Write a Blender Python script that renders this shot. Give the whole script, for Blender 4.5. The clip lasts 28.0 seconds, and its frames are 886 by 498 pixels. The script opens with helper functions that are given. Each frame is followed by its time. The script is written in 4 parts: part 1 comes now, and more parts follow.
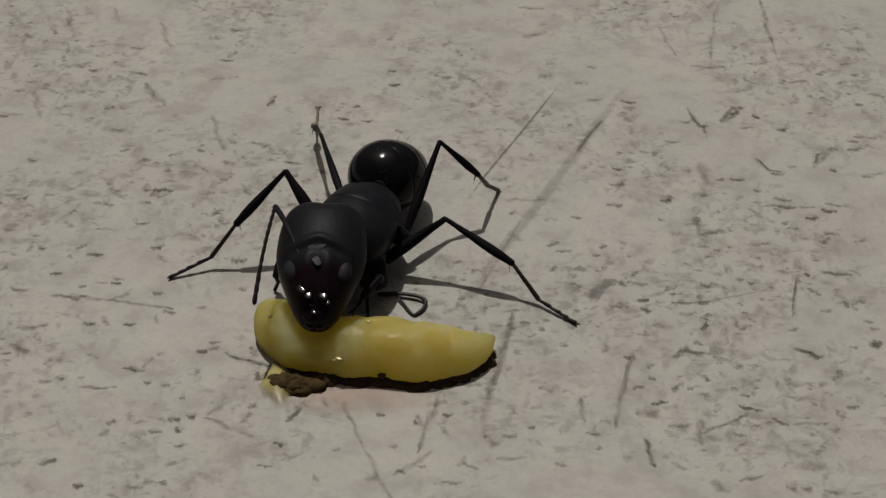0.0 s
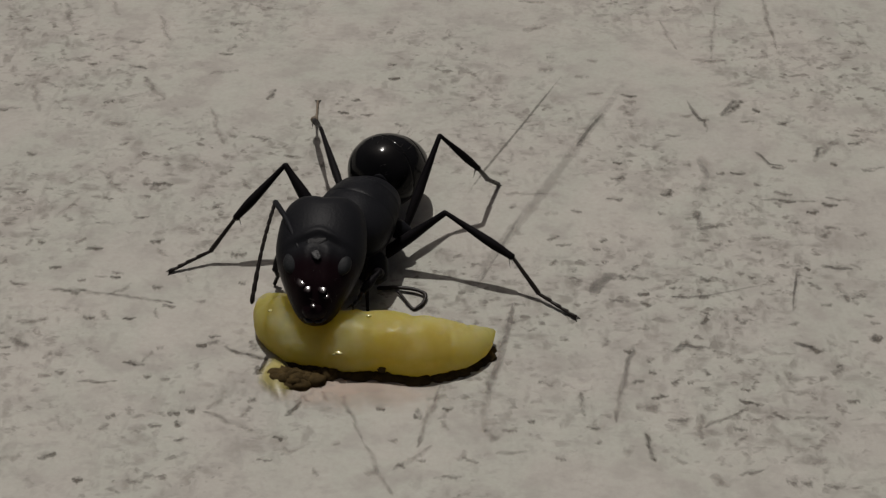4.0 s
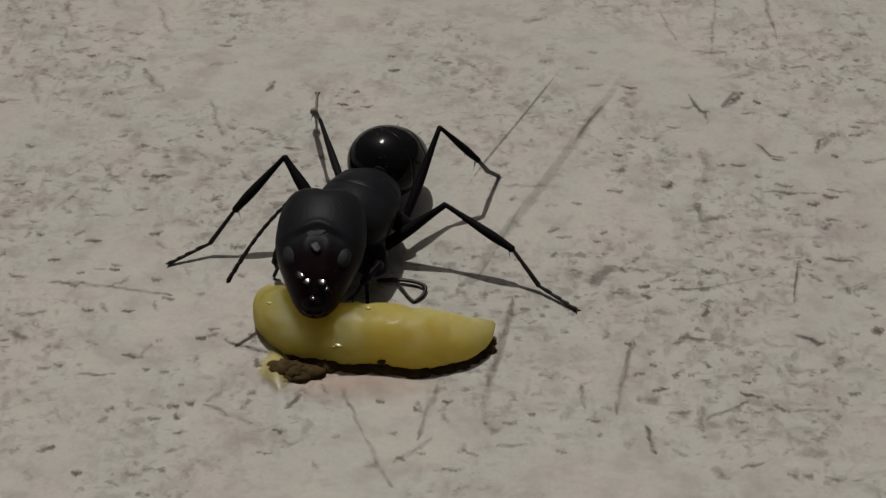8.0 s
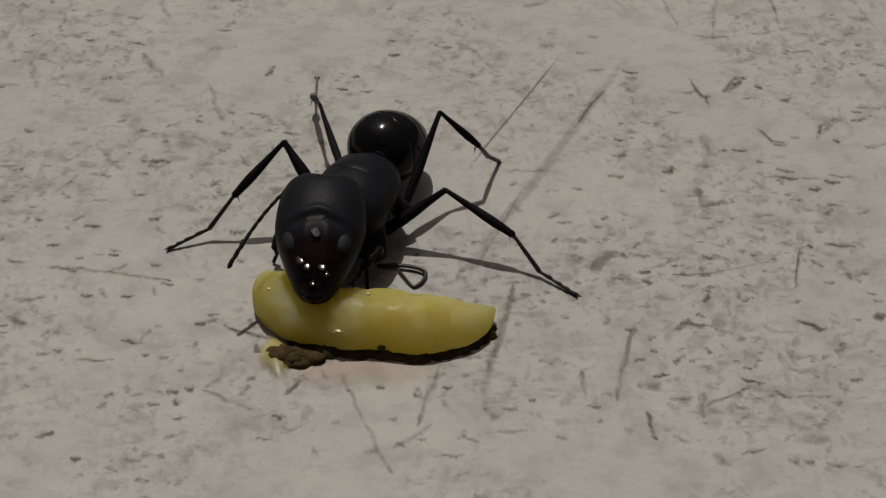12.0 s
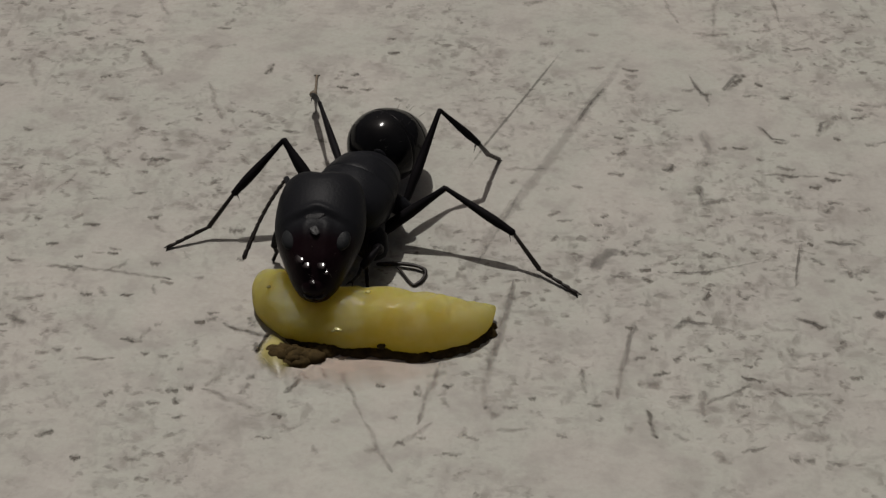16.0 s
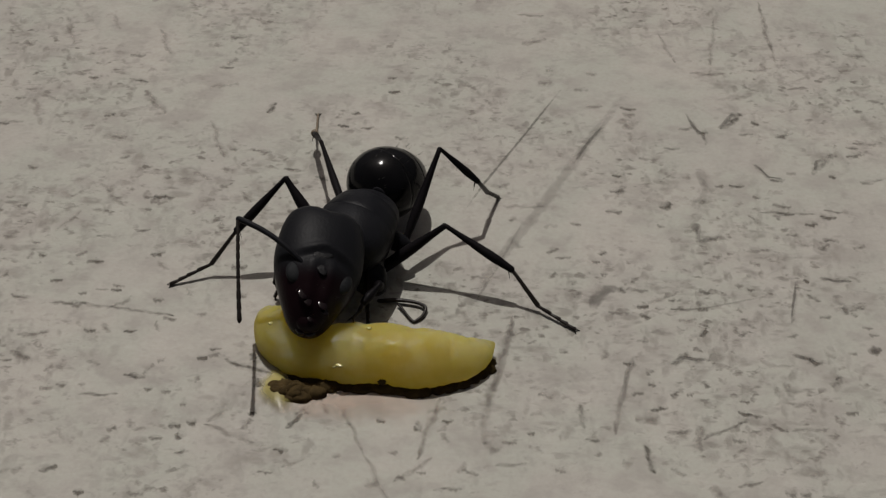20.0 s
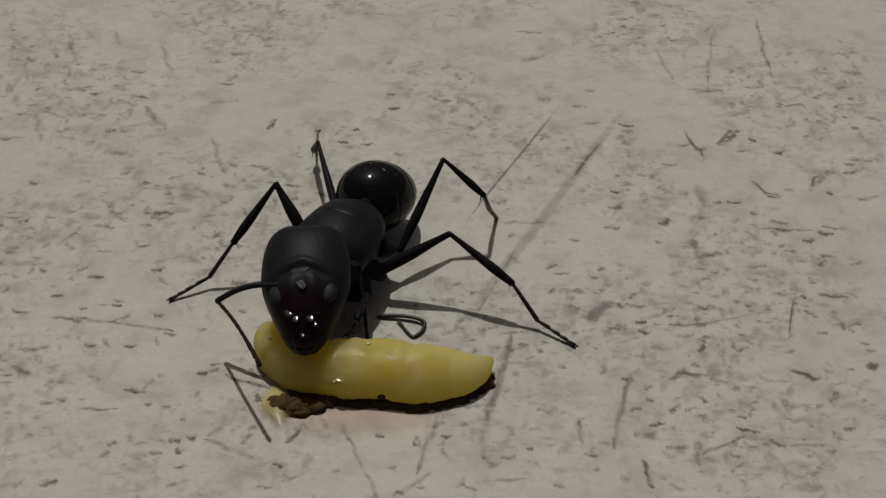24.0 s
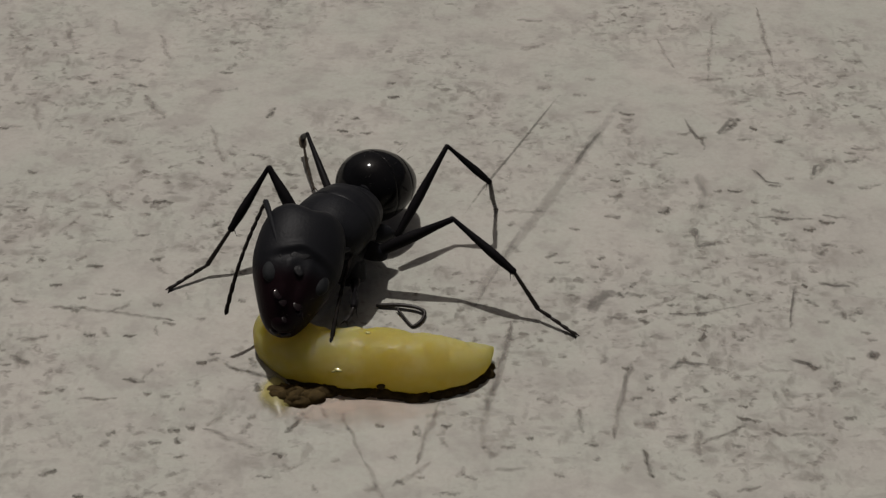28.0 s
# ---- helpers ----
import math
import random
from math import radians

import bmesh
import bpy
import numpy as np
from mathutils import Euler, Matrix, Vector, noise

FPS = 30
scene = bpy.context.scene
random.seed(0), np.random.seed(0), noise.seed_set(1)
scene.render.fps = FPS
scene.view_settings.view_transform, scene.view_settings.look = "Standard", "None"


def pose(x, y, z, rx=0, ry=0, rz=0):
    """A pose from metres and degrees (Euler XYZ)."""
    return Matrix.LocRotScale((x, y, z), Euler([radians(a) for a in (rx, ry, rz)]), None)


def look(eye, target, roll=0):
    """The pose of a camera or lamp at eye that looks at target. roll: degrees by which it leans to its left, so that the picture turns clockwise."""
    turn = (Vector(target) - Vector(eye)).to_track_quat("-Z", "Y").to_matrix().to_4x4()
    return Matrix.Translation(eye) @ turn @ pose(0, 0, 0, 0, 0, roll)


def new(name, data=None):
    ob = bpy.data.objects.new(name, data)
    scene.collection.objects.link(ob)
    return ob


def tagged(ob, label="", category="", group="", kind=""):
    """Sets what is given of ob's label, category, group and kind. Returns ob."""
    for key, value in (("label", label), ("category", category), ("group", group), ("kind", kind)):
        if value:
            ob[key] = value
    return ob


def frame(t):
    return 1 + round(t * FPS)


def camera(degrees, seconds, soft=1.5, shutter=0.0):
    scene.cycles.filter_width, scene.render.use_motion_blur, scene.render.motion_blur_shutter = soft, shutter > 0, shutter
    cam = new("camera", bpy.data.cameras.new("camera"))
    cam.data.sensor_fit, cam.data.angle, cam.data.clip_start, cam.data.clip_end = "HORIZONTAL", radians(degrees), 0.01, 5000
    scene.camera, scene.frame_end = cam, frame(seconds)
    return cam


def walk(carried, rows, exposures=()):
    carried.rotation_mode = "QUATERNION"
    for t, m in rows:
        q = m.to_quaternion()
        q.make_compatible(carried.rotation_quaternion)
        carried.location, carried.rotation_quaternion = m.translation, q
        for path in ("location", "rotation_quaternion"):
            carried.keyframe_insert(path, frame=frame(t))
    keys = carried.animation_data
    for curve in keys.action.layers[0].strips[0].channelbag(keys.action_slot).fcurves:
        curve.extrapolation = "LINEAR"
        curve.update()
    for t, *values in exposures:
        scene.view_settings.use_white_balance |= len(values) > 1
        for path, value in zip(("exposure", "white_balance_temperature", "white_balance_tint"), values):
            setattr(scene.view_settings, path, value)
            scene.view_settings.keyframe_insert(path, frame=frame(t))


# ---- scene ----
cam = camera(28, 28.0, soft=1.3)
MM = 0.001
FAR = 0.0524


def eye(t, pitch, yaw, roll, back):
    """The phone's pose: a small nod, turn and lean, and millimetres drawn back along the first line of sight."""
    way = Vector((0, -math.cos(radians(40)), math.sin(radians(40))))
    m = Matrix.Translation(way * (FAR + back * MM)) @ pose(0, 0, 0, 0, 0, yaw) @ pose(0, 0, 0, 50 - pitch)
    return t, m @ pose(0, 0, 0, 0, 0, roll)


walk(cam, [
    eye(0, -0.141, -0.001, -0.015, 0.060),
    eye(0.5, -0.030, -0.005, -0.016, -0.005),
    eye(1, -0.012, -0.006, -0.016, -0.016),
    eye(1.5, 0.078, -0.009, -0.030, -0.021),
    eye(2, -0.012, -0.000, -0.020, -0.003),
    eye(2.5, 0.017, -0.006, -0.013, -0.023),
    eye(3, -0.000, 0.000, -0.000, 0.000),
    eye(3.5, 0.032, -0.001, 0.007, -0.015),
    eye(5.5, 0.114, 0.001, -0.003, -0.031),
    eye(6, 0.180, 0.000, -0.029, -0.082),
    eye(6.5, 0.214, -0.004, -0.012, -0.108),
    eye(7, 0.226, 0.004, -0.008, -0.093),
    eye(7.5, 0.259, 0.002, -0.025, -0.126),
    eye(8, 0.308, -0.004, -0.018, -0.172),
    eye(8.5, 0.291, -0.012, -0.023, -0.140),
    eye(9, 0.238, -0.014, -0.030, -0.122),
    eye(9.5, 0.314, -0.004, -0.024, -0.153),
    eye(10, 0.341, -0.006, -0.004, -0.160),
    eye(10.5, 0.424, -0.002, -0.016, -0.183),
    eye(11, 0.672, 0.007, -0.034, -0.329),
    eye(11.5, 0.794, 0.011, -0.030, -0.369),
    eye(12, 0.779, 0.003, -0.013, -0.350),
    eye(12.5, 0.813, 0.011, -0.045, -0.384),
    eye(14.5, 0.806, 0.001, -0.017, -0.344),
    eye(15, 0.813, -0.000, -0.010, -0.415),
    eye(15.5, 0.831, 0.013, 0.010, -0.393),
    eye(16, 0.840, 0.001, -0.029, -0.427),
    eye(16.5, 0.785, 0.014, -0.058, -0.364),
    eye(17, 0.652, 0.026, -0.035, -0.280),
    eye(17.5, 0.684, 0.035, -0.051, -0.309),
    eye(18, 0.748, 0.028, -0.039, -0.333),
    eye(18.3, 0.500, 0.015, -0.035, -0.225),
    eye(18.5, -0.124, -0.004, -0.028, 0.049),
    eye(19, -0.168, 0.007, -0.026, 0.088),
    eye(19.5, -0.278, -0.007, -0.021, 0.104),
    eye(20, -0.357, -0.006, -0.027, 0.150),
    eye(20.5, -0.486, -0.013, -0.017, 0.226),
    eye(21, -0.639, -0.011, 0.027, 0.306),
    eye(21.5, -0.704, -0.030, 0.001, 0.285),
    eye(23.5, -0.832, -0.041, 0.027, 0.360),
    eye(24, -0.861, -0.047, 0.020, 0.381),
    eye(24.5, -0.829, -0.048, -0.008, 0.376),
    eye(25, -0.831, -0.047, 0.004, 0.381),
    eye(25.5, -0.820, -0.047, -0.008, 0.376),
    eye(26, -0.803, -0.048, 0.007, 0.375),
    eye(26.5, -0.832, -0.045, 0.018, 0.372),
    eye(27, -0.775, -0.048, 0.005, 0.374),
    eye(27.5, -0.511, -0.057, 0.024, 0.241),
    eye(28, -0.509, -0.050, 0.001, 0.231),
])

# ---- light ----
world = bpy.data.worlds.new("world")
scene.world = world
world.use_nodes = True
sky = world.node_tree.nodes.new("ShaderNodeTexSky")
sky.sky_type, sky.sun_disc = "NISHITA", False
sky.sun_elevation, sky.sun_rotation = radians(69.6), radians(-14)
sky.air_density, sky.dust_density, sky.ozone_density = 0.25, 8.0, 0.0
world.node_tree.links.new(sky.outputs["Color"], world.node_tree.nodes["Background"].inputs["Color"])
world.node_tree.nodes["Background"].inputs["Strength"].default_value = 0.026
sun = new("sun", bpy.data.lights.new("sun", "SUN"))
sun.data.energy, sun.data.angle, sun.data.color = 2.38, radians(0.6), (1.0, 0.96, 0.915)
sun.matrix_world = look((-0.09, 0.36, 1.0), (0, 0, 0))


# ---- materials ----
def material(name, base, rough=0.5, **inputs):
    m = bpy.data.materials.new(name)
    m.use_nodes = True
    b = m.node_tree.nodes["Principled BSDF"]
    b.inputs["Base Color"].default_value = (*base, 1)
    b.inputs["Roughness"].default_value = rough
    for key, value in inputs.items():
        b.inputs[key.replace("_", " ")].default_value = value
    return m


def node(m, kind, links=(), **values):
    """A node of that kind with its sockets set or linked by name."""
    n = m.node_tree.nodes.new(kind)
    for key, value in values.items():
        n.inputs[key.replace("_", " ")].default_value = value
    for key, source in links:
        m.node_tree.links.new(source, n.inputs[key])
    return n


def place(m, scale, turn=0.0):
    """Object coordinates, in units of a millimetre times scale."""
    co = node(m, "ShaderNodeTexCoord")
    mp = node(m, "ShaderNodeMapping", [("Vector", co.outputs["Object"])])
    mp.inputs["Scale"].default_value = [1000 * s for s in scale]
    mp.inputs["Rotation"].default_value = (0, 0, radians(turn))
    return mp.outputs["Vector"]


def noise_at(m, vector, scale, detail=2.0, rough=0.5):
    return node(m, "ShaderNodeTexNoise", [("Vector", vector)], Scale=scale, Detail=detail, Roughness=rough).outputs["Fac"]


def between(m, value, lo, hi, out_lo=0.0, out_hi=1.0):
    n = node(m, "ShaderNodeMapRange", [("Value", value)])
    n.interpolation_type = "SMOOTHSTEP"
    for key, v in (("From Min", lo), ("From Max", hi), ("To Min", out_lo), ("To Max", out_hi)):
        n.inputs[key].default_value = v
    return n.outputs["Result"]


def maths(m, op, a, b):
    n = m.node_tree.nodes.new("ShaderNodeMath")
    n.operation = op
    for i, v in enumerate((a, b)):
        if isinstance(v, (int, float)):
            n.inputs[i].default_value = v
        else:
            m.node_tree.links.new(v, n.inputs[i])
    return n.outputs[0]


def mix(m, fac, a, b):
    n = m.node_tree.nodes.new("ShaderNodeMix")
    n.data_type = "RGBA"
    for i, v in ((0, fac), (6, a), (7, b)):
        if isinstance(v, tuple):
            n.inputs[i].default_value = (*v, 1)
        elif isinstance(v, (int, float)):
            n.inputs[i].default_value = v
        else:
            m.node_tree.links.new(v, n.inputs[i])
    return n.outputs[2]


def relief(m, height, strength, distance):
    b = node(m, "ShaderNodeBump", [("Height", height)], Strength=strength, Distance=distance)
    m.node_tree.links.new(b.outputs["Normal"], m.node_tree.nodes["Principled BSDF"].inputs["Normal"])


def colour(m, socket):
    m.node_tree.links.new(socket, m.node_tree.nodes["Principled BSDF"].inputs["Base Color"])


def cuticle(name, base, rough, grain=22.0, strength=0.25, spec=0.25):
    m = material(name, base, rough, Specular_IOR_Level=spec)
    fine = noise_at(m, place(m, (1, 1, 1)), grain, 3.0)
    broad = noise_at(m, place(m, (1, 1, 1)), 1.3, 2.0)
    colour(m, mix(m, broad, tuple(c * 0.6 for c in base), tuple(c * 1.5 for c in base)))
    m.node_tree.links.new(between(m, broad, 0.3, 0.7, rough * 0.8, rough * 1.25),
                          m.node_tree.nodes["Principled BSDF"].inputs["Roughness"])
    relief(m, fine, strength, 0.00003)
    return m


def face_cuticle(name, base, rough):
    """The head's cuticle: matt behind, shiny on the front third."""
    m = cuticle(name, base, rough, 12.0, 0.3, 0.09)
    p = m.node_tree.nodes["Principled BSDF"]
    along_x = node(m, "ShaderNodeSeparateXYZ", [("Vector", place(m, (1, 1, 1)))]).outputs[0]
    front = between(m, along_x, 0.95, 1.5)
    m.node_tree.links.new(between(m, front, 0.0, 1.0, rough, 0.3), p.inputs["Roughness"])
    m.node_tree.links.new(between(m, front, 0.0, 1.0, 0.09, 0.1), p.inputs["Specular IOR Level"])
    colour(m, mix(m, front, base, (0.008, 0.0036, 0.0048)))
    return m


BLACK = cuticle("black_cuticle", (0.0085, 0.0089, 0.0108), 0.5, 14.0, 0.4, spec=0.09)
GLOSSY = cuticle("glossy_black_cuticle", (0.005, 0.005, 0.0055), 0.13, 8.0, 0.15, 0.13)
FACE = face_cuticle("head_cuticle", (0.0085, 0.0088, 0.0106), 0.5)
REDDISH = cuticle("reddish_cuticle", (0.007, 0.0035, 0.0045), 0.11, 4.0, 0.4, 0.25)
SHINE = material("shiny_cuticle", (0.006, 0.003, 0.004), 0.15, Specular_IOR_Level=0.27)
DULL = cuticle("dull_cuticle", (0.01, 0.01, 0.011), 0.5, 20.0, 0.4, 0.15)
LEG = cuticle("leg_cuticle", (0.0065, 0.0058, 0.0066), 0.45, spec=0.05)
TARSUS = cuticle("tarsus_cuticle", (0.014, 0.0105, 0.009), 0.4)
EYE = cuticle("eye", (0.011, 0.012, 0.0135), 0.6, 30.0, 0.5, 0.16)
FEELER = cuticle("feeler_cuticle", (0.01, 0.008, 0.007), 0.6, spec=0.06)
PALE = cuticle("pale_tarsus_cuticle", (0.16, 0.13, 0.095), 0.45)
HAIR = material("hair", (0.02, 0.016, 0.012), 0.5)


def flakes(m, cell, length, width, share, seed, spread=2.2):
    """Scattered chips: at most one in each cell of that many millimetres, each with its own direction, size and ragged edge."""
    link = m.node_tree.links.new
    flat = place(m, (1, 1, 1), seed * 17.0)
    wobble = node(m, "ShaderNodeTexNoise", [("Vector", flat)], Scale=3.2 / (4 * width + 0.3), Detail=3.0, Roughness=0.65)
    shift = m.node_tree.nodes.new("ShaderNodeVectorMath")
    shift.operation = "MULTIPLY_ADD"
    link(wobble.outputs["Color"], shift.inputs[0])
    shift.inputs[1].default_value = (1.9 * width + 0.1,) * 3
    link(flat, shift.inputs[2])
    v = m.node_tree.nodes.new("ShaderNodeTexVoronoi")
    v.voronoi_dimensions = "2D"
    v.inputs["Scale"].default_value = 1 / cell
    link(shift.outputs[0], v.inputs["Vector"])
    d = m.node_tree.nodes.new("ShaderNodeVectorMath")
    d.operation = "SUBTRACT"
    link(shift.outputs[0], d.inputs[0])
    link(v.outputs["Position"], d.inputs[1])
    dice = m.node_tree.nodes.new("ShaderNodeSeparateColor")
    link(v.outputs["Color"], dice.inputs[0])
    angle = maths(m, "MULTIPLY", maths(m, "SUBTRACT", dice.outputs[0], 0.5), spread)
    turn = m.node_tree.nodes.new("ShaderNodeVectorRotate")
    turn.rotation_type = "Z_AXIS"
    link(d.outputs[0], turn.inputs["Vector"])
    link(maths(m, "ADD", angle, radians(seed * 17.0)), turn.inputs["Angle"])
    xyz = node(m, "ShaderNodeSeparateXYZ", [("Vector", turn.outputs[0])])
    grow = between(m, dice.outputs[1], 0.0, 1.0, 0.55, 1.3)
    x = maths(m, "DIVIDE", maths(m, "ABSOLUTE", xyz.outputs[0], 0), maths(m, "MULTIPLY", grow, length / 2))
    y = maths(m, "DIVIDE", maths(m, "ABSOLUTE", xyz.outputs[1], 0), maths(m, "MULTIPLY", grow, width / 2))
    r = maths(m, "ADD", maths(m, "POWER", x, 2.0), maths(m, "POWER", y, 2.0))
    body = maths(m, "POWER", between(m, r, 0.0, 2.6, 1.0, 0.0), 1.2)
    there = maths(m, "LESS_THAN", dice.outputs[2], share)
    depth = between(m, dice.outputs[1], 0.0, 1.0, 0.45, 1.0)
    return maths(m, "MULTIPLY", maths(m, "MULTIPLY", body, there), depth)


def paint(name):
    """Matt beige paint, mottled and chipped."""
    m = material(name, (0.4, 0.37, 0.33), 0.62, Specular_IOR_Level=0.3)
    flat = place(m, (1, 1, 1))
    broad = noise_at(m, flat, 0.13, 2.0)
    cloud = noise_at(m, place(m, (0.8, 1.0, 1), 20), 0.95, 3.0, 0.55)
    grain = noise_at(m, flat, 7.0, 3.0, 0.6)
    base = mix(m, between(m, broad, 0.35, 0.65), (0.38, 0.36, 0.322), (0.346, 0.33, 0.297))
    hue = noise_at(m, place(m, (1, 1, 1), 50), 0.35, 3.0)
    base = mix(m, between(m, hue, 0.36, 0.62, 0.0, 0.8), base, (0.35, 0.352, 0.308))
    base = mix(m, between(m, cloud, 0.47, 0.68, 0.0, 0.7), base, (0.285, 0.268, 0.24))
    base = mix(m, between(m, cloud, 0.25, 0.46, 0.4, 0.0), base, (0.425, 0.405, 0.365))
    base = mix(m, between(m, grain, 0.3, 0.75, 0.0, 0.16), base, (0.22, 0.20, 0.175))
    dark = None
    for cell, length, width, share, seed, weight in ((0.9, 0.42, 0.16, 0.3, 2, 0.5), (0.5, 0.22, 0.1, 0.25, 3, 0.24), (1.7, 1.3, 0.1, 0.45, 4, 0.3), (1.4, 0.6, 0.26, 0.4, 6, 0.4)):
        n = maths(m, "MULTIPLY", flakes(m, cell, length, width, share, seed), weight)
        dark = n if dark is None else maths(m, "MAXIMUM", dark, n)
    for sx, sy, turn, scale, lo, hi, weight in ((0.85, 1.6, 8, 1.1, 0.54, 0.7, 0.5), (1.8, 0.8, -22, 1.0, 0.55, 0.7, 0.45), (1.3, 1.5, 33, 1.7, 0.56, 0.7, 0.75),
                                                (0.9, 1.6, -25, 1.5, 0.565, 0.71, 0.6), (1.5, 0.9, 60, 1.3, 0.56, 0.7, 0.55)):
        n = maths(m, "MULTIPLY", between(m, noise_at(m, place(m, (sx, sy, 1), turn), scale, 2.6, 0.55), lo, hi), weight)
        dark = maths(m, "MAXIMUM", dark, n)
    area = between(m, noise_at(m, flat, 0.17, 2.0), 0.36, 0.62, 0.1, 1.0)
    dark = maths(m, "MULTIPLY", dark, area)
    dark = maths(m, "MULTIPLY", dark, between(m, noise_at(m, place(m, (1, 1, 1), 40), 3.0, 2.0, 0.5), 0.3, 0.6, 0.35, 1.0))
    colour(m, mix(m, dark, base, (0.095, 0.082, 0.068)))
    height = maths(m, "ADD", maths(m, "MULTIPLY", cloud, 0.6), maths(m, "MULTIPLY", grain, 0.12))
    relief(m, maths(m, "SUBTRACT", height, maths(m, "MULTIPLY", dark, 0.35)), 0.6, 0.00024)
    return m


def worn(name, base, cover, least=0.25):
    """Paint rubbed off in streaks to a darker layer, fading out where the wear attribute falls."""
    m = material(name, base, 0.7, Specular_IOR_Level=0.3)
    tone = noise_at(m, place(m, (1, 1, 1)), 2.5, 3.0, 0.6)
    colour(m, mix(m, between(m, tone, 0.3, 0.7), tuple(c * 0.7 for c in base), tuple(c * 1.5 for c in base)))
    n = node(m, "ShaderNodeAttribute")
    n.attribute_name = "wear"
    streak = noise_at(m, place(m, (0.5, 1.2, 1)), 3.6, 4.0, 0.7)
    ragged = maths(m, "ADD", n.outputs["Fac"], maths(m, "MULTIPLY", maths(m, "SUBTRACT", streak, 0.5), 1.9))
    spots = noise_at(m, place(m, (1, 1, 1)), 1.6, 3.0, 0.6)
    relief(m, ragged, 0.2, -0.00005)
    own = between(m, node(m, "ShaderNodeObjectInfo").outputs["Random"], 0.0, 1.0, 0.55, 1.1)
    patchy = maths(m, "MULTIPLY", between(m, spots, 0.32, 0.62, least, 1.0), own)
    m.node_tree.links.new(maths(m, "MULTIPLY", between(m, ragged, -0.1, 1.2, 0.0, cover), patchy), m.node_tree.nodes["Principled BSDF"].inputs["Alpha"])
    return m


def film_material(name, base, cover=0.85, grain=1.2, rough=0.3, ragged=1.3):
    """A smooth thin layer whose edge fades with the wear attribute."""
    m = material(name, base, rough, Specular_IOR_Level=0.3)
    tone = noise_at(m, place(m, (1, 1, 1)), grain, 3.0)
    colour(m, mix(m, between(m, tone, 0.3, 0.7), tuple(c * 0.8 for c in base), tuple(c * 1.25 for c in base)))
    n = node(m, "ShaderNodeAttribute")
    n.attribute_name = "wear"
    soft = maths(m, "ADD", n.outputs["Fac"], maths(m, "MULTIPLY", maths(m, "SUBTRACT", noise_at(m, place(m, (1, 1, 1), 25), 2.2 * grain, 2.5), 0.5), ragged))
    m.node_tree.links.new(between(m, soft, -0.15, 1.0, 0.0, cover), m.node_tree.nodes["Principled BSDF"].inputs["Alpha"])
    return m


def scar_material(name, base):
    m = material(name, base, 0.85, Specular_IOR_Level=0.08)
    n = noise_at(m, place(m, (1, 1, 1)), 4.0, 3.0, 0.6)
    colour(m, mix(m, between(m, n, 0.3, 0.7), tuple(c * 0.75 for c in base), tuple(c * 1.35 for c in base)))
    relief(m, n, 0.3, 0.00006)
    return m


def larva_material(name, base, pale, brown):
    """Soft, wet skin with paler fat and amber patches showing through."""
    m = material(name, base, 0.3, Subsurface_Weight=1.0, Specular_IOR_Level=0.22, Subsurface_Scale=0.003)
    m.node_tree.nodes["Principled BSDF"].inputs["Subsurface Radius"].default_value = (1.0, 0.8, 0.25)
    c = mix(m, between(m, noise_at(m, place(m, (1, 1, 1)), 0.8, 3.0), 0.38, 0.62), base, pale)
    c = mix(m, between(m, noise_at(m, place(m, (1, 1, 1), 30), 1.1, 3.0, 0.6), 0.48, 0.68, 0.0, 0.75), c, brown)
    c = mix(m, between(m, noise_at(m, place(m, (1, 1, 1), 70), 4.5, 3.0, 0.6), 0.5, 0.75, 0.0, 0.45), c, pale)
    colour(m, c)
    m.node_tree.links.new(between(m, noise_at(m, place(m, (1, 1, 1), 10), 1.5, 2.0), 0.38, 0.62, 0.3, 0.5), m.node_tree.nodes["Principled BSDF"].inputs["Roughness"])
    relief(m, noise_at(m, place(m, (1, 1, 1)), 1.7, 2.0, 0.5), 0.45, 0.0002)
    skin = m.node_tree.nodes["Principled BSDF"]
    glow = node(m, "ShaderNodeBsdfTranslucent", Color=(0.72, 0.63, 0.16, 1))
    both = node(m, "ShaderNodeMixShader", Fac=0.5)
    m.node_tree.links.new(skin.outputs[0], both.inputs[1])
    m.node_tree.links.new(glow.outputs[0], both.inputs[2])
    m.node_tree.links.new(both.outputs[0], m.node_tree.nodes["Material Output"].inputs["Surface"])
    return m


GROUND = paint("worn_paint")
NICK, RUB, SCUFF = worn("nicked_paint", (0.085, 0.075, 0.062), 1.0), worn("rubbed_paint", (0.12, 0.105, 0.09), 0.72), worn("scuffed_paint", (0.165, 0.14, 0.122), 0.55)
LARVA = larva_material("larva_skin", (0.53, 0.45, 0.14), (0.6, 0.53, 0.25), (0.5, 0.405, 0.105))
FILM = film_material("pulp_film", (0.34, 0.295, 0.1), 0.75, ragged=0.35)
SCRATCH, GOUGE = film_material("scratched_paint", (0.215, 0.199, 0.178), 0.24, 2.2, 0.7), film_material("gouged_paint", (0.13, 0.118, 0.105), 0.5, 2.2, 0.7)
# Pink tint that paints the warm light passing through the larva
GLOW_TINT = film_material("pink_glow_tint", (0.45, 0.345, 0.275), 0.5, 0.9, 0.55, 0.8)
# Brown of the crumbs, also used to paint the larva's shade at the ground
BROWN = scar_material("brown_pulp_and_shade", (0.047, 0.032, 0.013))
# Extra gloss for the bumps that make the larva's highlights
GLINT_GLOSS = material("glint_gloss", (0.5, 0.45, 0.17), 0.1, Specular_IOR_Level=0.9)


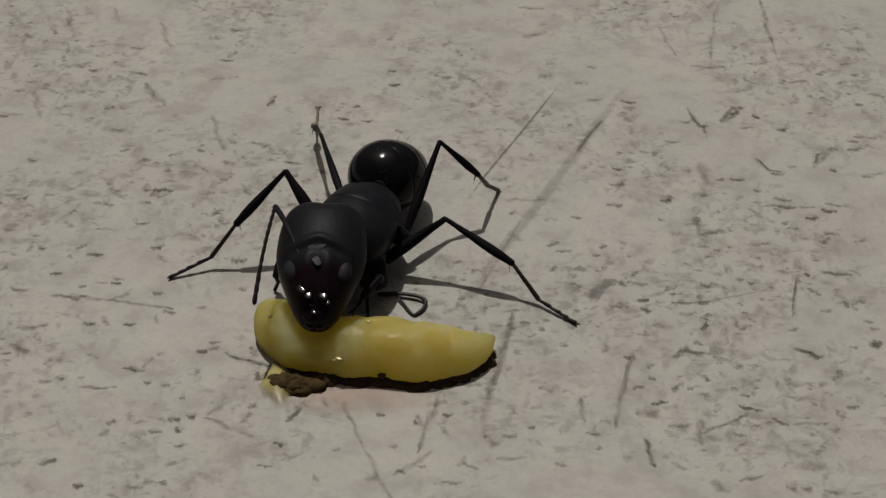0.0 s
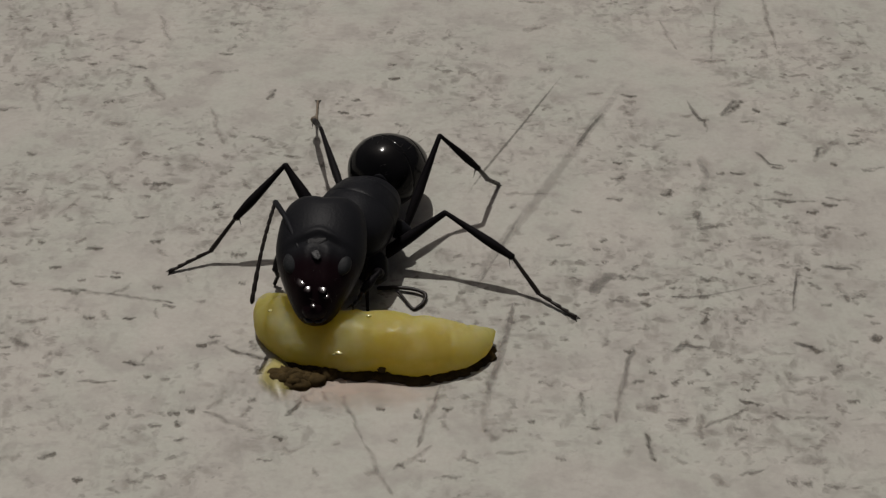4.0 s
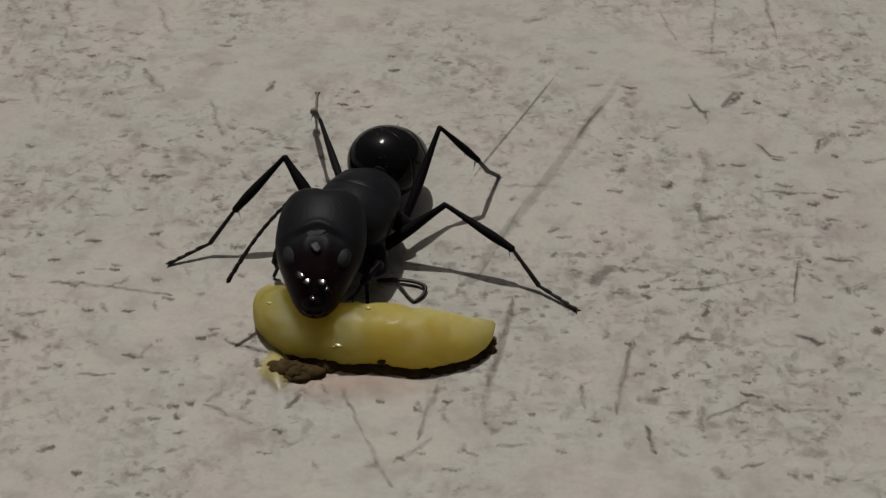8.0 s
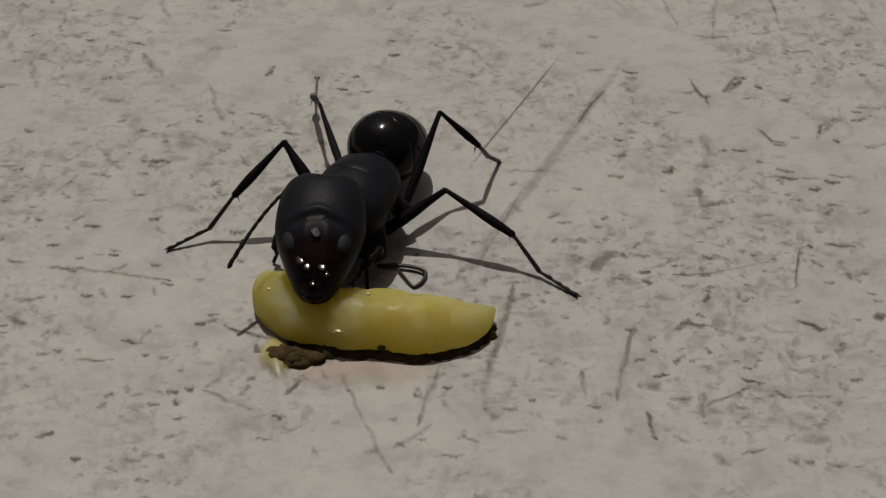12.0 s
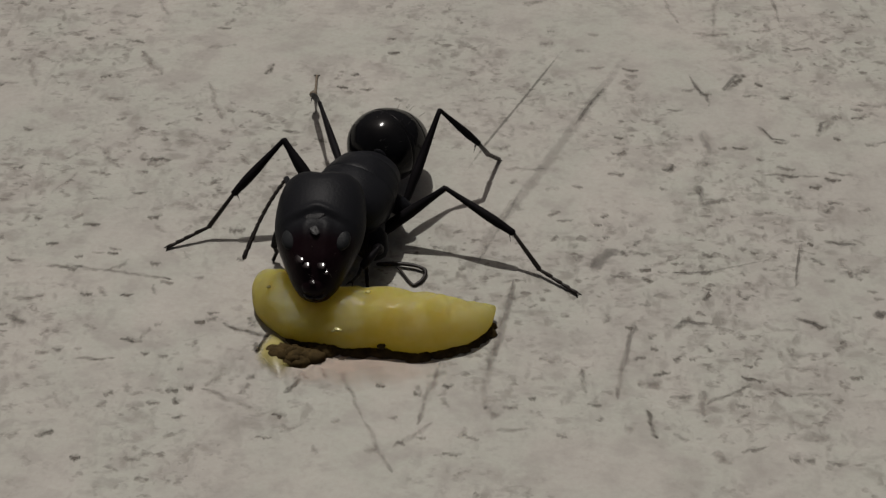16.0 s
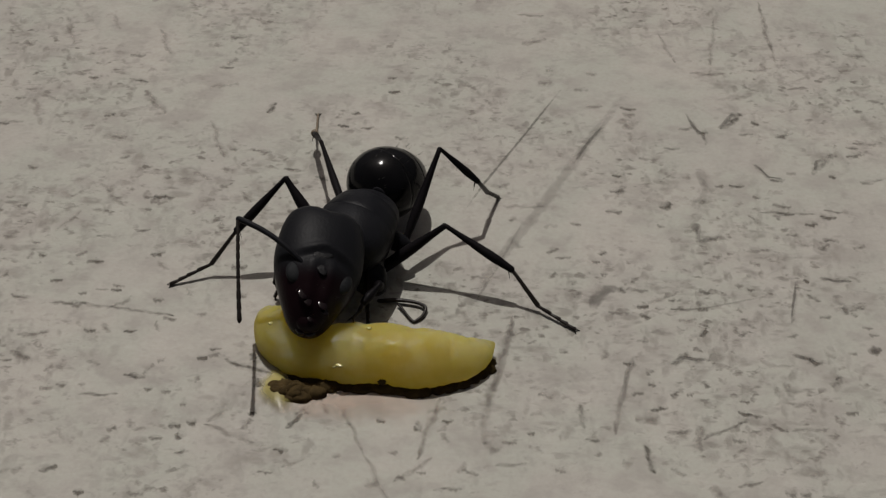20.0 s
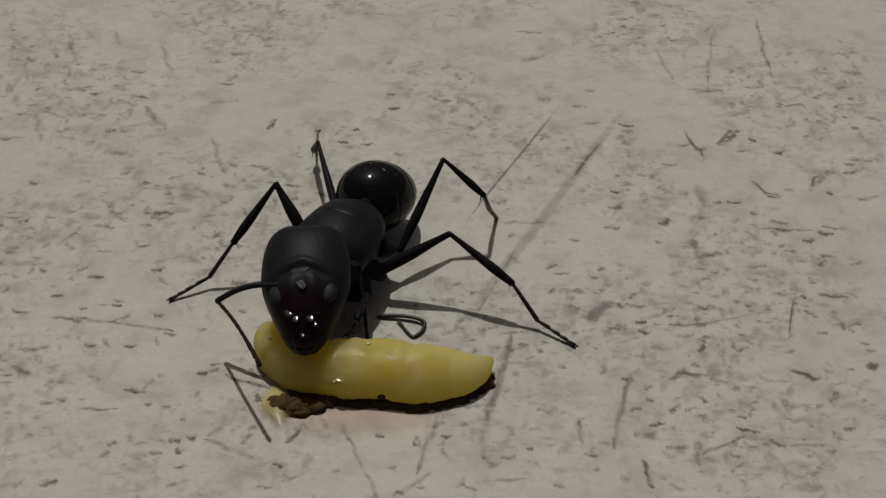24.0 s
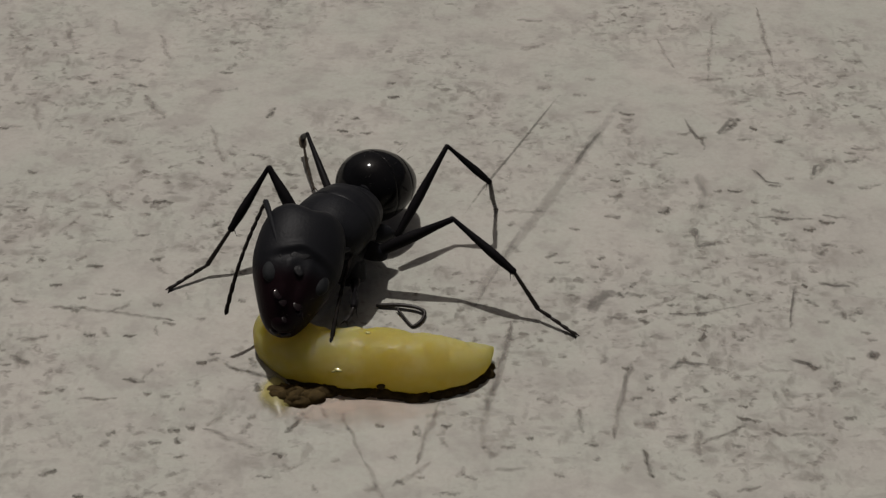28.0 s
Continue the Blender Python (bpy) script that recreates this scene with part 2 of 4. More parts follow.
# ---- mesh tools, in millimetres ----
def part(name, bm, mat, parent=None, label="", smooth=True):
    """Links a bmesh, drawn in millimetres, as one mesh object."""
    bmesh.ops.recalc_face_normals(bm, faces=bm.faces)
    me = bpy.data.meshes.new(name)
    bm.transform(Matrix.Scale(MM, 4))
    bm.to_mesh(me)
    bm.free()
    me.materials.append(mat)
    if smooth:
        me.shade_smooth()
    ob = new(name, me)
    ob.parent = parent
    return tagged(ob, label)


def loft(rings, sides=24, bend=None, bm=None, power=1.0):
    """Rings (x, half width, half height, rise) along x, closed at both ends."""
    bm = bm or bmesh.new()
    loops = []
    for x, w, h, z in rings:
        loop = []
        for k in range(sides):
            a = 2 * math.pi * k / sides
            c, s = math.cos(a), math.sin(a)
            c, s = math.copysign(abs(c) ** power, c), math.copysign(abs(s) ** power, s)
            v = Vector((x, w * c, z + h * s))
            loop.append(bm.verts.new(bend(v) if bend else v))
        loops.append(loop)
    for a, b in zip(loops, loops[1:]):
        for k in range(sides):
            bm.faces.new((a[k], a[k - 1], b[k - 1], b[k]))
    bm.faces.new(loops[0])
    bm.faces.new(loops[-1][::-1])
    return bm


def smooth_rings(keys, steps):
    """Rings between keys, by a Catmull-Rom curve, with rounded ends."""
    out = []
    for i in range(len(keys) - 1):
        p = [Vector(keys[max(0, min(len(keys) - 1, i + j))]) for j in (-1, 0, 1, 2)]
        for s in range(steps):
            u = s / steps
            out.append(tuple(0.5 * (2 * p[1][k] + (p[2][k] - p[0][k]) * u + (2 * p[0][k] - 5 * p[1][k] + 4 * p[2][k] - p[3][k]) * u * u
                                    + (3 * p[1][k] - p[0][k] - 3 * p[2][k] + p[3][k]) * u ** 3) for k in range(4)))
    return out + [tuple(keys[-1])]


def ball(r, at=(0, 0, 0), rings=10, sides=18, rough=0.0, seed=0.0, bm=None):
    """An ellipsoid with radii r, made uneven by rough."""
    bm = bm or bmesh.new()
    made = bmesh.ops.create_uvsphere(bm, u_segments=sides, v_segments=rings, radius=1.0)["verts"]
    for v in made:
        n = 1 + rough * noise.noise(v.co * 1.7 + Vector((seed, 3.1 * seed, 0)))
        v.co = Vector((v.co.x * r[0], v.co.y * r[1], v.co.z * r[2])) * n + Vector(at)
    return bm


def limb(length, r0, r1, r2, sides=12, bow=0.0, peak=0.45):
    """A leg segment along x, thickest at peak, with rounded ends."""
    rings = [(-0.6 * r0, 0.45 * r0, 0.45 * r0, 0), (-0.3 * r0, 0.85 * r0, 0.85 * r0, 0)]
    for k in range(17):
        u = k / 16
        q = u / peak if u < peak else (1 - u) / (1 - peak)
        q = q * q * (3 - 2 * q)
        r = (r0 if u < peak else r2) + (r1 - (r0 if u < peak else r2)) * q
        rings.append((u * length, r, r, bow * math.sin(math.pi * u)))
    rings += [(length + 0.3 * r2, 0.8 * r2, 0.8 * r2, 0), (length + 0.55 * r2, 0.4 * r2, 0.4 * r2, 0)]
    return loft(rings, sides)


def bristles(spots, bm=None):
    """Thin tapered hairs: (root, tip, radius)."""
    bm = bm or bmesh.new()
    for root, tip, r in spots:
        root, tip = Vector(root), Vector(tip)
        turn = (tip - root).to_track_quat("X", "Z")
        base = [bm.verts.new(root + turn @ Vector((0, r * math.cos(a), r * math.sin(a)))) for a in (0, 2.1, 4.2)]
        top = bm.verts.new(tip)
        for k in range(3):
            bm.faces.new((base[k], base[(k + 1) % 3], top))
    return bm


# ---- ground ----
def ground():
    bm = bmesh.new()
    ends = (-200, -25, 25, 200)
    grid = [[bm.verts.new((x, y, 0)) for x in ends] for y in ends]
    for j in range(3):
        for i in range(3):
            bm.faces.new((grid[j][i], grid[j][i + 1], grid[j + 1][i + 1], grid[j + 1][i]))
    low = bmesh.ops.extrude_face_region(bm, geom=bm.faces[:])["geom"]
    for v in low:
        if isinstance(v, bmesh.types.BMVert):
            v.co.z -= 30
    ob = part("ground", bm, GROUND, smooth=False)
    return tagged(ob, "worn greyish beige painted surface with pits and scratches", "ground", kind="structure")


GROUND_OB = ground()


def scar(name, mat, x, y, length, angle, width, ragged):
    """A mark worn into the paint: centre, length, direction in degrees and width, in millimetres."""
    rng = random.Random(int(1000 * (x + 20) + 77 * (y + 20)))
    if length > 2.2:
        mat, width = SCUFF, width * 1.3
    bm = bmesh.new()
    wear = bm.verts.layers.float.new("wear")
    n = max(9, min(34, int(length / 0.1)))
    length, width = length * 1.22 + 0.08, width * 2.0 + 0.07
    drift = 0.0
    rows = []
    for k in range(n + 1):
        u = k / n
        taper = 0.12 + 0.88 * math.sin(math.pi * u) ** 0.6 * (0.75 + 0.5 * rng.random())
        drift = 0.7 * drift + rng.uniform(-1, 1) * ragged * width * 0.3
        lo, hi = (0.5 * width * taper * rng.uniform(1 - ragged, 1 + ragged) for _ in range(2))
        rows.append([bm.verts.new((length * (u - 0.5), drift + v, z)) for v, z in ((-lo, 0), (-0.5 * lo, 0), (0, 0), (0.5 * hi, 0), (hi, 0))])
        for v, w in zip(rows[-1], (-0.35, 0.4, 0.9, 0.4, -0.35)):
            v[wear] = w * rng.uniform(0.7, 1.0) if 0 < k < n else -0.35
    for a, b in zip(rows, rows[1:]):
        for k in range(4):
            bm.faces.new((a[k], b[k], b[k + 1], a[k + 1]))
    ob = part(name, bm, mat, GROUND_OB)
    ob.matrix_basis = pose(x * MM, y * MM, (0.0008 + 0.0016 * rng.random()) * MM, 0, 0, angle)


def scratch(name, mat, way, width):
    """A long smooth scratch through the places named in way, in millimetres, fading at both ends."""
    rng = random.Random(int(100 * way[0][0]))
    line = []
    for (x0, y0), (x1, y1) in zip(way, way[1:]):
        n = max(2, int(math.hypot(x1 - x0, y1 - y0) / 0.12))
        line += [Vector((x0 + (x1 - x0) * k / n, y0 + (y1 - y0) * k / n, 0.003)) for k in range(n)]
    line.append(Vector((*way[-1], 0.003)))
    bm = bmesh.new()
    wear = bm.verts.layers.float.new("wear")
    rows = []
    for k, p in enumerate(line):
        d = (line[min(len(line) - 1, k + 1)] - line[max(0, k - 1)]).normalized()
        u = k / (len(line) - 1)
        fade = min(1.0, 4.0 * min(u, 1 - u) + 0.05)
        half = 0.5 * width * rng.uniform(0.85, 1.15) * (0.5 + 0.5 * fade)
        rows.append([bm.verts.new(p + Vector((-d.y, d.x, 0)) * half * v) for v in (-1.4, -0.7, 0, 0.7, 1.4)])
        for v, w in zip(rows[-1], (-0.3, 0.65, 0.9, 0.65, -0.3)):
            v[wear] = w * fade - 0.25 * (1 - fade)
    for a, b in zip(rows, rows[1:]):
        for k in range(4):
            bm.faces.new((a[k], b[k], b[k + 1], a[k + 1]))
    part(name, bm, mat, GROUND_OB)


def nick(x, y, length, angle, width):
    scar("nick", NICK, x, y, length, angle, width, 0.35)


def rub(x, y, length, angle, width):
    scar("rub_mark", RUB, x, y, length, angle, width, 0.4)


def scuff(x, y, length, angle, width):
    scar("scuff_mark", SCUFF, x, y, length, angle, width, 0.22)


# ---- larva ----
def along(spine, steps, sides, crease=0.0, rough=0.0, count=9):
    """A body of round section along a spine of (x, y, z, radius)."""
    pts = [q for q in smooth_rings(spine, steps)]
    bm = bmesh.new()
    loops = []
    total = len(pts) - 1
    for i, (x, y, z, r) in enumerate(pts):
        a, b = Vector(pts[max(0, i - 1)][:3]), Vector(pts[min(total, i + 1)][:3])
        d = (b - a).normalized()
        side = d.cross(Vector((0, 0, 1))).normalized()
        up = side.cross(d)
        groove = 1 - crease * (0.5 + 0.5 * math.cos(2 * math.pi * count * i / total)) ** 4
        loop = []
        for k in range(sides):
            t = 2 * math.pi * k / sides
            q = Vector((x * 0.9, y * 0.9 + math.cos(t), z + math.sin(t)))
            n = 1 + rough * (noise.noise(q) + 0.45 * noise.noise(q * 3.1))
            v = Vector((x, y, z)) + (side * math.cos(t) + up * math.sin(t)) * r * groove * n
            v.z = max(v.z, 0.012)
            loop.append(bm.verts.new(v))
        loops.append(loop)
    for a, b in zip(loops, loops[1:]):
        for k in range(sides):
            bm.faces.new((a[k], a[k - 1], b[k - 1], b[k]))
    bm.faces.new(loops[0])
    bm.faces.new(loops[-1][::-1])
    return bm


# the larva's axis and radius
SPINE = [(-4.96, -2.45, 0.08, 0.12), (-4.88, -2.69, 0.18, 0.34), (-4.75, -3.08, 0.28, 0.56), (-4.54, -3.6, 0.36, 0.74), (-4.07, -4.09, 0.41, 0.84),
         (-3.38, -4.43, 0.41, 0.85), (-2.62, -4.55, 0.43, 0.9), (-1.67, -4.64, 0.43, 0.9), (-0.73, -4.78, 0.43, 0.9), (0.1, -4.72, 0.38, 0.78),
         (0.64, -4.63, 0.4, 0.6), (1.0, -4.43, 0.4, 0.42), (1.23, -4.22, 0.4, 0.24), (1.41, -4.06, 0.4, 0.06)]
# glossy bumps added where the skin should glint: place and radius
GLINT_BUMPS = [(-2.78, -5.34, 0.82, 0.13), (-2.91, -5.34, 0.75, 0.08), (-1.07, -4.85, 1.31, 0.09), (-0.24, -4.73, 1.25, 0.07), (-4.74, -3.93, 1.04, 0.07), (-2.01, -4.43, 1.31, 0.07), (-1.48, -4.69, 1.32, 0.05)]


def larva():
    root = new("larva")
    tagged(root, "plump yellow insect larva, torn open, lying on the ground", "larva")
    body = part("body", along(SPINE, 12, 48, 0.04, 0.12, 10), LARVA, root)
    part("spiracle", ball((0.12, 0.07, 0.08), (-1.64, -5.54, 0.34), rough=0.4), BROWN, body, "small dark spot")
    for x, y, z, r in GLINT_BUMPS:
        part("glint_bump", ball((r, 0.75 * r, 0.45 * r), (x, y + 0.1 * r, z - 0.2 * r), 10, 14, 0.5, 9 * x), GLINT_GLOSS, body, "small glossy bump added for a glint")
    return root


larva()


def thin_patch(name, mat, x, y, wide, deep, rise, strength, seed):
    """A thin layer with an uneven rim that fades out towards it."""
    rng = random.Random(seed)
    bm = bmesh.new()
    wear = bm.verts.layers.float.new("wear")
    lobes = [1 + 0.1 * math.sin(3 * k * math.pi / 16 + seed) + rng.uniform(-0.06, 0.06) for k in range(32)]
    rings = []
    for i in range(8):
        q = i / 7
        ring = []
        for k in range(32):
            a = 2 * math.pi * k / 32
            e = 1 + (lobes[k] - 1) * q
            v = bm.verts.new((x + wide * q * e * math.cos(a) - 0.1 * q * math.sin(a), y + deep * q * e * math.sin(a), 0.004 + rise * (1 - q * q)))
            v[wear] = strength - (strength + 0.1) * q
            ring.append(v)
        rings.append(ring)
    for a, b in zip(rings, rings[1:]):
        for k in range(32):
            bm.faces.new((a[k], a[k - 1], b[k - 1], b[k]))
    bmesh.ops.remove_doubles(bm, verts=bm.verts, dist=0.0001)
    return part(name, bm, mat)


def clump():
    rng = random.Random(4)
    bm = bmesh.new()
    for k in range(40):
        u = rng.random()
        x, y = -4.5 + 1.5 * u + rng.uniform(-0.05, 0.05), -5.32 - 0.5 * math.sin(math.pi * min(1.0, 0.12 + 0.9 * u)) * rng.random()
        r = rng.uniform(0.1, 0.2)
        ball((1.7 * r, 1.3 * r, rng.uniform(0.1, 0.24)), (x, y, 0.0), 10, 14, 0.4, 5 * x, bm)
    # dark row along the larva's front edge, standing in for its contact shade
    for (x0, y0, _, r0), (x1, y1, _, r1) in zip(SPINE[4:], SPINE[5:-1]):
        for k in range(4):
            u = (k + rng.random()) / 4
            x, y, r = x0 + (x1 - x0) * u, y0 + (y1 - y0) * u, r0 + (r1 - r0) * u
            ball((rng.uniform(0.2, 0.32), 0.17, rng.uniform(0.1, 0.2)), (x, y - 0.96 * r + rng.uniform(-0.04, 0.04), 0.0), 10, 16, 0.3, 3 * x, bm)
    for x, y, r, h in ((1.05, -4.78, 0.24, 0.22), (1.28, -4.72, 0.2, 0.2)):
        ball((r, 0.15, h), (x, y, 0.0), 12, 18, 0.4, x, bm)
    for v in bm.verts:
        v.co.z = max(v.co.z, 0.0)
    tagged(part("debris", bm, BROWN), "dark brown moist crumbs, with a brown strip for the larva's shade", "debris")


tagged(thin_patch("smear", FILM, -4.52, -5.5, 0.5, 0.95, 0.14, 1.7, 11), "wet yellow pulp squeezed out onto the ground", "smear")
# warm light through the larva, painted on the ground as a pinkish film
tagged(thin_patch("glow_tint", GLOW_TINT, -2.3, -5.85, 2.9, 1.15, 0.0, 1.1, 4), "faint pinkish tint painted for light coming through the larva").parent = GROUND_OB
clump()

# ---- ant ----
ANT = new("ant")
tagged(ANT, "large glossy black ant bent over a yellow larva, biting it", "ant")
HEADING = 248.7
CENTRE = Vector((-2.45, -0.77, 1.76))
TAIL = Vector((-1.67, 1.85, 1.45))
BODY0 = Matrix.Translation(CENTRE) @ pose(0, 0, 0, 0, 0, HEADING)
NECK = BODY0.inverted() @ Vector((-3.3, -2.4, 2.5))


def mm(m):
    """A pose in millimetres as one in metres."""
    return Matrix.Translation(m.translation * MM) @ m.to_3x3().to_4x4()


# seconds, shift x, y, z, then yaw, pitch, roll about the gaster
SWAY = [(0, 0, 0, 0, 0, 0, 0), (18, 0, 0, 0, 0, 0, 0), (20, -0.04, 0, 0, -0.3, 0, 0), (21, -0.1, 0.02, 0, -0.7, 0, 0), (21.5, -0.14, 0.04, 0, -1.0, 0, -0.5),
        (23.5, -0.28, 0.1, 0, -2.0, 0, -2.0), (24, -0.35, 0.12, 0, -2.5, 0, -3.0), (25, -0.35, 0.12, 0, -3.3, 0, -5.5), (26, -0.35, 0.12, 0, -3.7, 0, -5.5),
        (27, -0.35, 0.12, 0, -3.9, 0, -5.5), (28, -0.36, 0.12, 0, -4.3, 0, -5.5)]
# seconds, where the jaws are, lean of the face
JAWS = [(0, -3.45, -5.08, 1.55, 0), (6, -3.47, -5.12, 1.55, 0), (11, -3.46, -5.12, 1.55, 0), (16, -3.44, -5.14, 1.55, 2), (17, -3.44, -5.16, 1.55, -12),
        (18, -3.57, -5.04, 1.55, -20), (18.5, -3.71, -4.89, 1.55, -20), (20, -3.68, -4.97, 1.55, -20), (21, -3.69, -5.14, 1.55, -8), (21.5, -3.7, -5.09, 1.55, 0),
        (23.5, -3.65, -5.24, 1.55, 0), (24, -3.73, -5.36, 1.55, 4), (24.5, -3.95, -5.40, 1.55, 10), (25, -4.13, -5.44, 1.55, 2), (26, -4.18, -5.56, 1.48, -8),
        (27, -4.34, -5.56, 1.45, -14), (28, -4.52, -5.40, 1.45, -20)]
# seconds, how far the head is stretched forward, and drawn to its left
REACH = [(0, 0, 0), (20, 0, 0), (21, 0.15, 0), (23.5, 0.36, 0.05), (24, 0.4, 0.08), (24.5, 0.33, 0.05), (25, 0.38, 0.02), (26, 0.46, 0.1), (27, 0.5, 0.14), (28, 0.42, 0.18)]
# seconds, elbow, tip of the right antenna
FEELER_R = [(0, -4.67, -1.46, 2.93, -5.05, -4.64, 2.14), (3, -4.76, -1.49, 2.91, -5.14, -4.61, 1.89), (6, -4.38, -1.36, 2.71, -5.11, -4.46, 1.85),
            (7, -4.21, -1.34, 2.6, -5.68, -4.22, 1.97), (8, -4.06, -1.31, 2.76, -5.83, -3.91, 1.78), (9, -4.1, -1.32, 2.95, -5.48, -4.27, 2.45),
            (11, -4.05, -1.31, 2.7, -5.82, -3.95, 1.81), (16, -4.33, -1.35, 2.74, -5.26, -4.51, 2.56), (17, -4.1, -1.38, 2.7, -5.36, -4.21, 1.56),
            (18, -4.09, -1.4, 2.73, -5.78, -4.18, 2.19), (18.5, -4.32, -1.43, 2.62, -5.61, -4.31, 1.67), (19, -4.76, -1.61, 3.23, -4.86, -4.75, 2.22),
            (19.5, -4.99, -1.75, 2.54, -5.1, -4.88, 1.5), (20, -5.59, -2.42, 3.52, -5.34, -5.57, 2.56), (20.5, -5.62, -2.22, 2.92, -4.59, -5.18, 1.88),
            (21, -5.91, -2.53, 3.03, -7.11, -5.03, 1.25), (21.5, -6.06, -2.72, 2.08, -5.01, -5.77, 1.36), (23.5, -5.89, -2.3, 2.78, -4.99, -5.25, 1.61),
            (24, -6.22, -3.2, 1.77, -4.77, -6.15, 2.06), (24.3, -5.72, -1.73, 2.55, -5.3, -4.43, 0.69), (24.5, -5.72, -1.73, 2.55, -5.3, -4.43, 0.69), (25, -5.23, -1.42, 3.32, -5.39, -3.72, 0.8),
            (25.5, -4.87, -1.35, 3.37, -5.88, -3.54, 1.09), (27, -4.93, -1.42, 3.55, -5.66, -3.63, 1.19), (28, -4.91, -1.36, 3.54, -5.95, -3.53, 1.27)]
FEELER_L = [(0, -2.05, -1.3, 1.75, -2.1, -3.3, 0.2), (24, -2.05, -1.3, 1.75, -2.1, -3.3, 0.2),
            (24.5, -1.86, -0.8, 1.5, -2.7, -4.2, 1.4), (28, -1.86, -0.34, 1.5, -2.93, -4.26, 1.3)]

# each leg: hip, knee, ankle, foot as it stands first, and hip, ankle, foot as it stands last
LEGS = {
    "middle_right": [(-3.6, -0.52, 1.6), (-4.52, 0.4, 2.75), (-5.98, -0.29, 1.35), (-7.93, -1.16, 0.05), (-4.2, 0.15, 1.6), (-6.1, 0.08, 1.35), (-7.95, -1.16, 0.05)],
    "middle_left": [(-1.88, -0.92, 0.35), (0.07, -0.73, 1.9), (1.97, -1.66, 1.03), (3.75, -3.14, 0.05), (-1.89, -0.87, 1.20), (1.99, -1.84, 1.35), (3.79, -3.16, 0.05)],
    "hind_left": [(-1.13, -0.36, 0.90), (-0.09, 1.62, 2.9), (1.05, 1.65, 1.65), (1.71, 2.95, 0.05), (-1.29, 0.17, 1.00), (1.48, 1.75, 1.5), (1.66, 2.6, 0.05)],
    "hind_right": [(-2.86, 0.4, 1.5), (-3.72, 3.62, 1.7), (-4.06, 5.34, 0.75), (-4.08, 7.38, 0.05), (-3.08, 0.95, 1.2), (-4.45, 5.55, 0.6), (-3.95, 3.45, 0.12)],
    "front_right": [(-3.45, -1.3, 1.4), (-4.35, -1.9, 2.0), (-4.78, -1.72, 0.6), (-4.83, -1.73, 0.05), (-3.9, -1.2, 1.4), (-4.78, -1.72, 0.6), (-4.83, -1.73, 0.05)],
    "front_left": [(-1.84, -2.14, 0.8), (-1.76, -2.84, 1.5), (-2.2, -3.45, 1.35), (-2.5, -3.9, 1.15), (-2.5, -1.6, 0.95), (-2.35, -3.3, 1.35), (-2.7, -3.95, 1.15)],
}
STEP = [(0, 0), (24.1, 0), (25, 1), (28, 1)]
SHIFT = [(0, 0), (20, 0), (23.5, 0.5), (25, 1), (28, 1)]


def body_pose(t):
    x, y, z, yaw, pitch, roll = ease_row(SWAY, t)
    return Matrix.Translation(TAIL + Vector((x, y, z))) @ pose(0, 0, 0, roll, pitch, yaw) @ Matrix.Translation(-TAIL) @ BODY0


def ease_row(rows, t):
    if t <= rows[0][0]:
        return rows[0][1:]
    for a, b in zip(rows, rows[1:]):
        if t <= b[0]:
            u = (t - a[0]) / (b[0] - a[0])
            u = u * u * (3 - 2 * u)
            return [p + (q - p) * u for p, q in zip(a[1:], b[1:])]
    return rows[-1][1:]


def bone(a, b, up=(0, 0, 1)):
    """The pose at a whose x points to b, with z as near to up as can be."""
    x = (b - a).normalized()
    y = Vector(up).cross(x).normalized()
    m = Matrix((x, y, x.cross(y))).transposed().to_4x4()
    m.translation = a
    return m


def head_pose(t):
    *jaw, lean = ease_row(JAWS, t)
    neck = body_pose(t) @ NECK
    forward, aside = ease_row(REACH, t)
    turn = bone(neck + Vector((aside, 0, 0)), Vector(jaw) + Vector((0.4 * aside, 0, 0)))
    return turn @ pose(0, 0, 0, lean) @ Matrix.Translation((forward, 0, 0))


def feeler_pose(t, side):
    row = ease_row(FEELER_R if side < 0 else FEELER_L, t)
    root = head_pose(t) @ Vector((1.1, 0.45 * side, 0.72))
    scape = bone(root, Vector(row[:3]))
    elbow = scape @ Vector((SCAPE, 0, 0))
    return scape, bone(elbow, Vector(row[3:]))


SCAPE, LASH = 2.35, 3.3


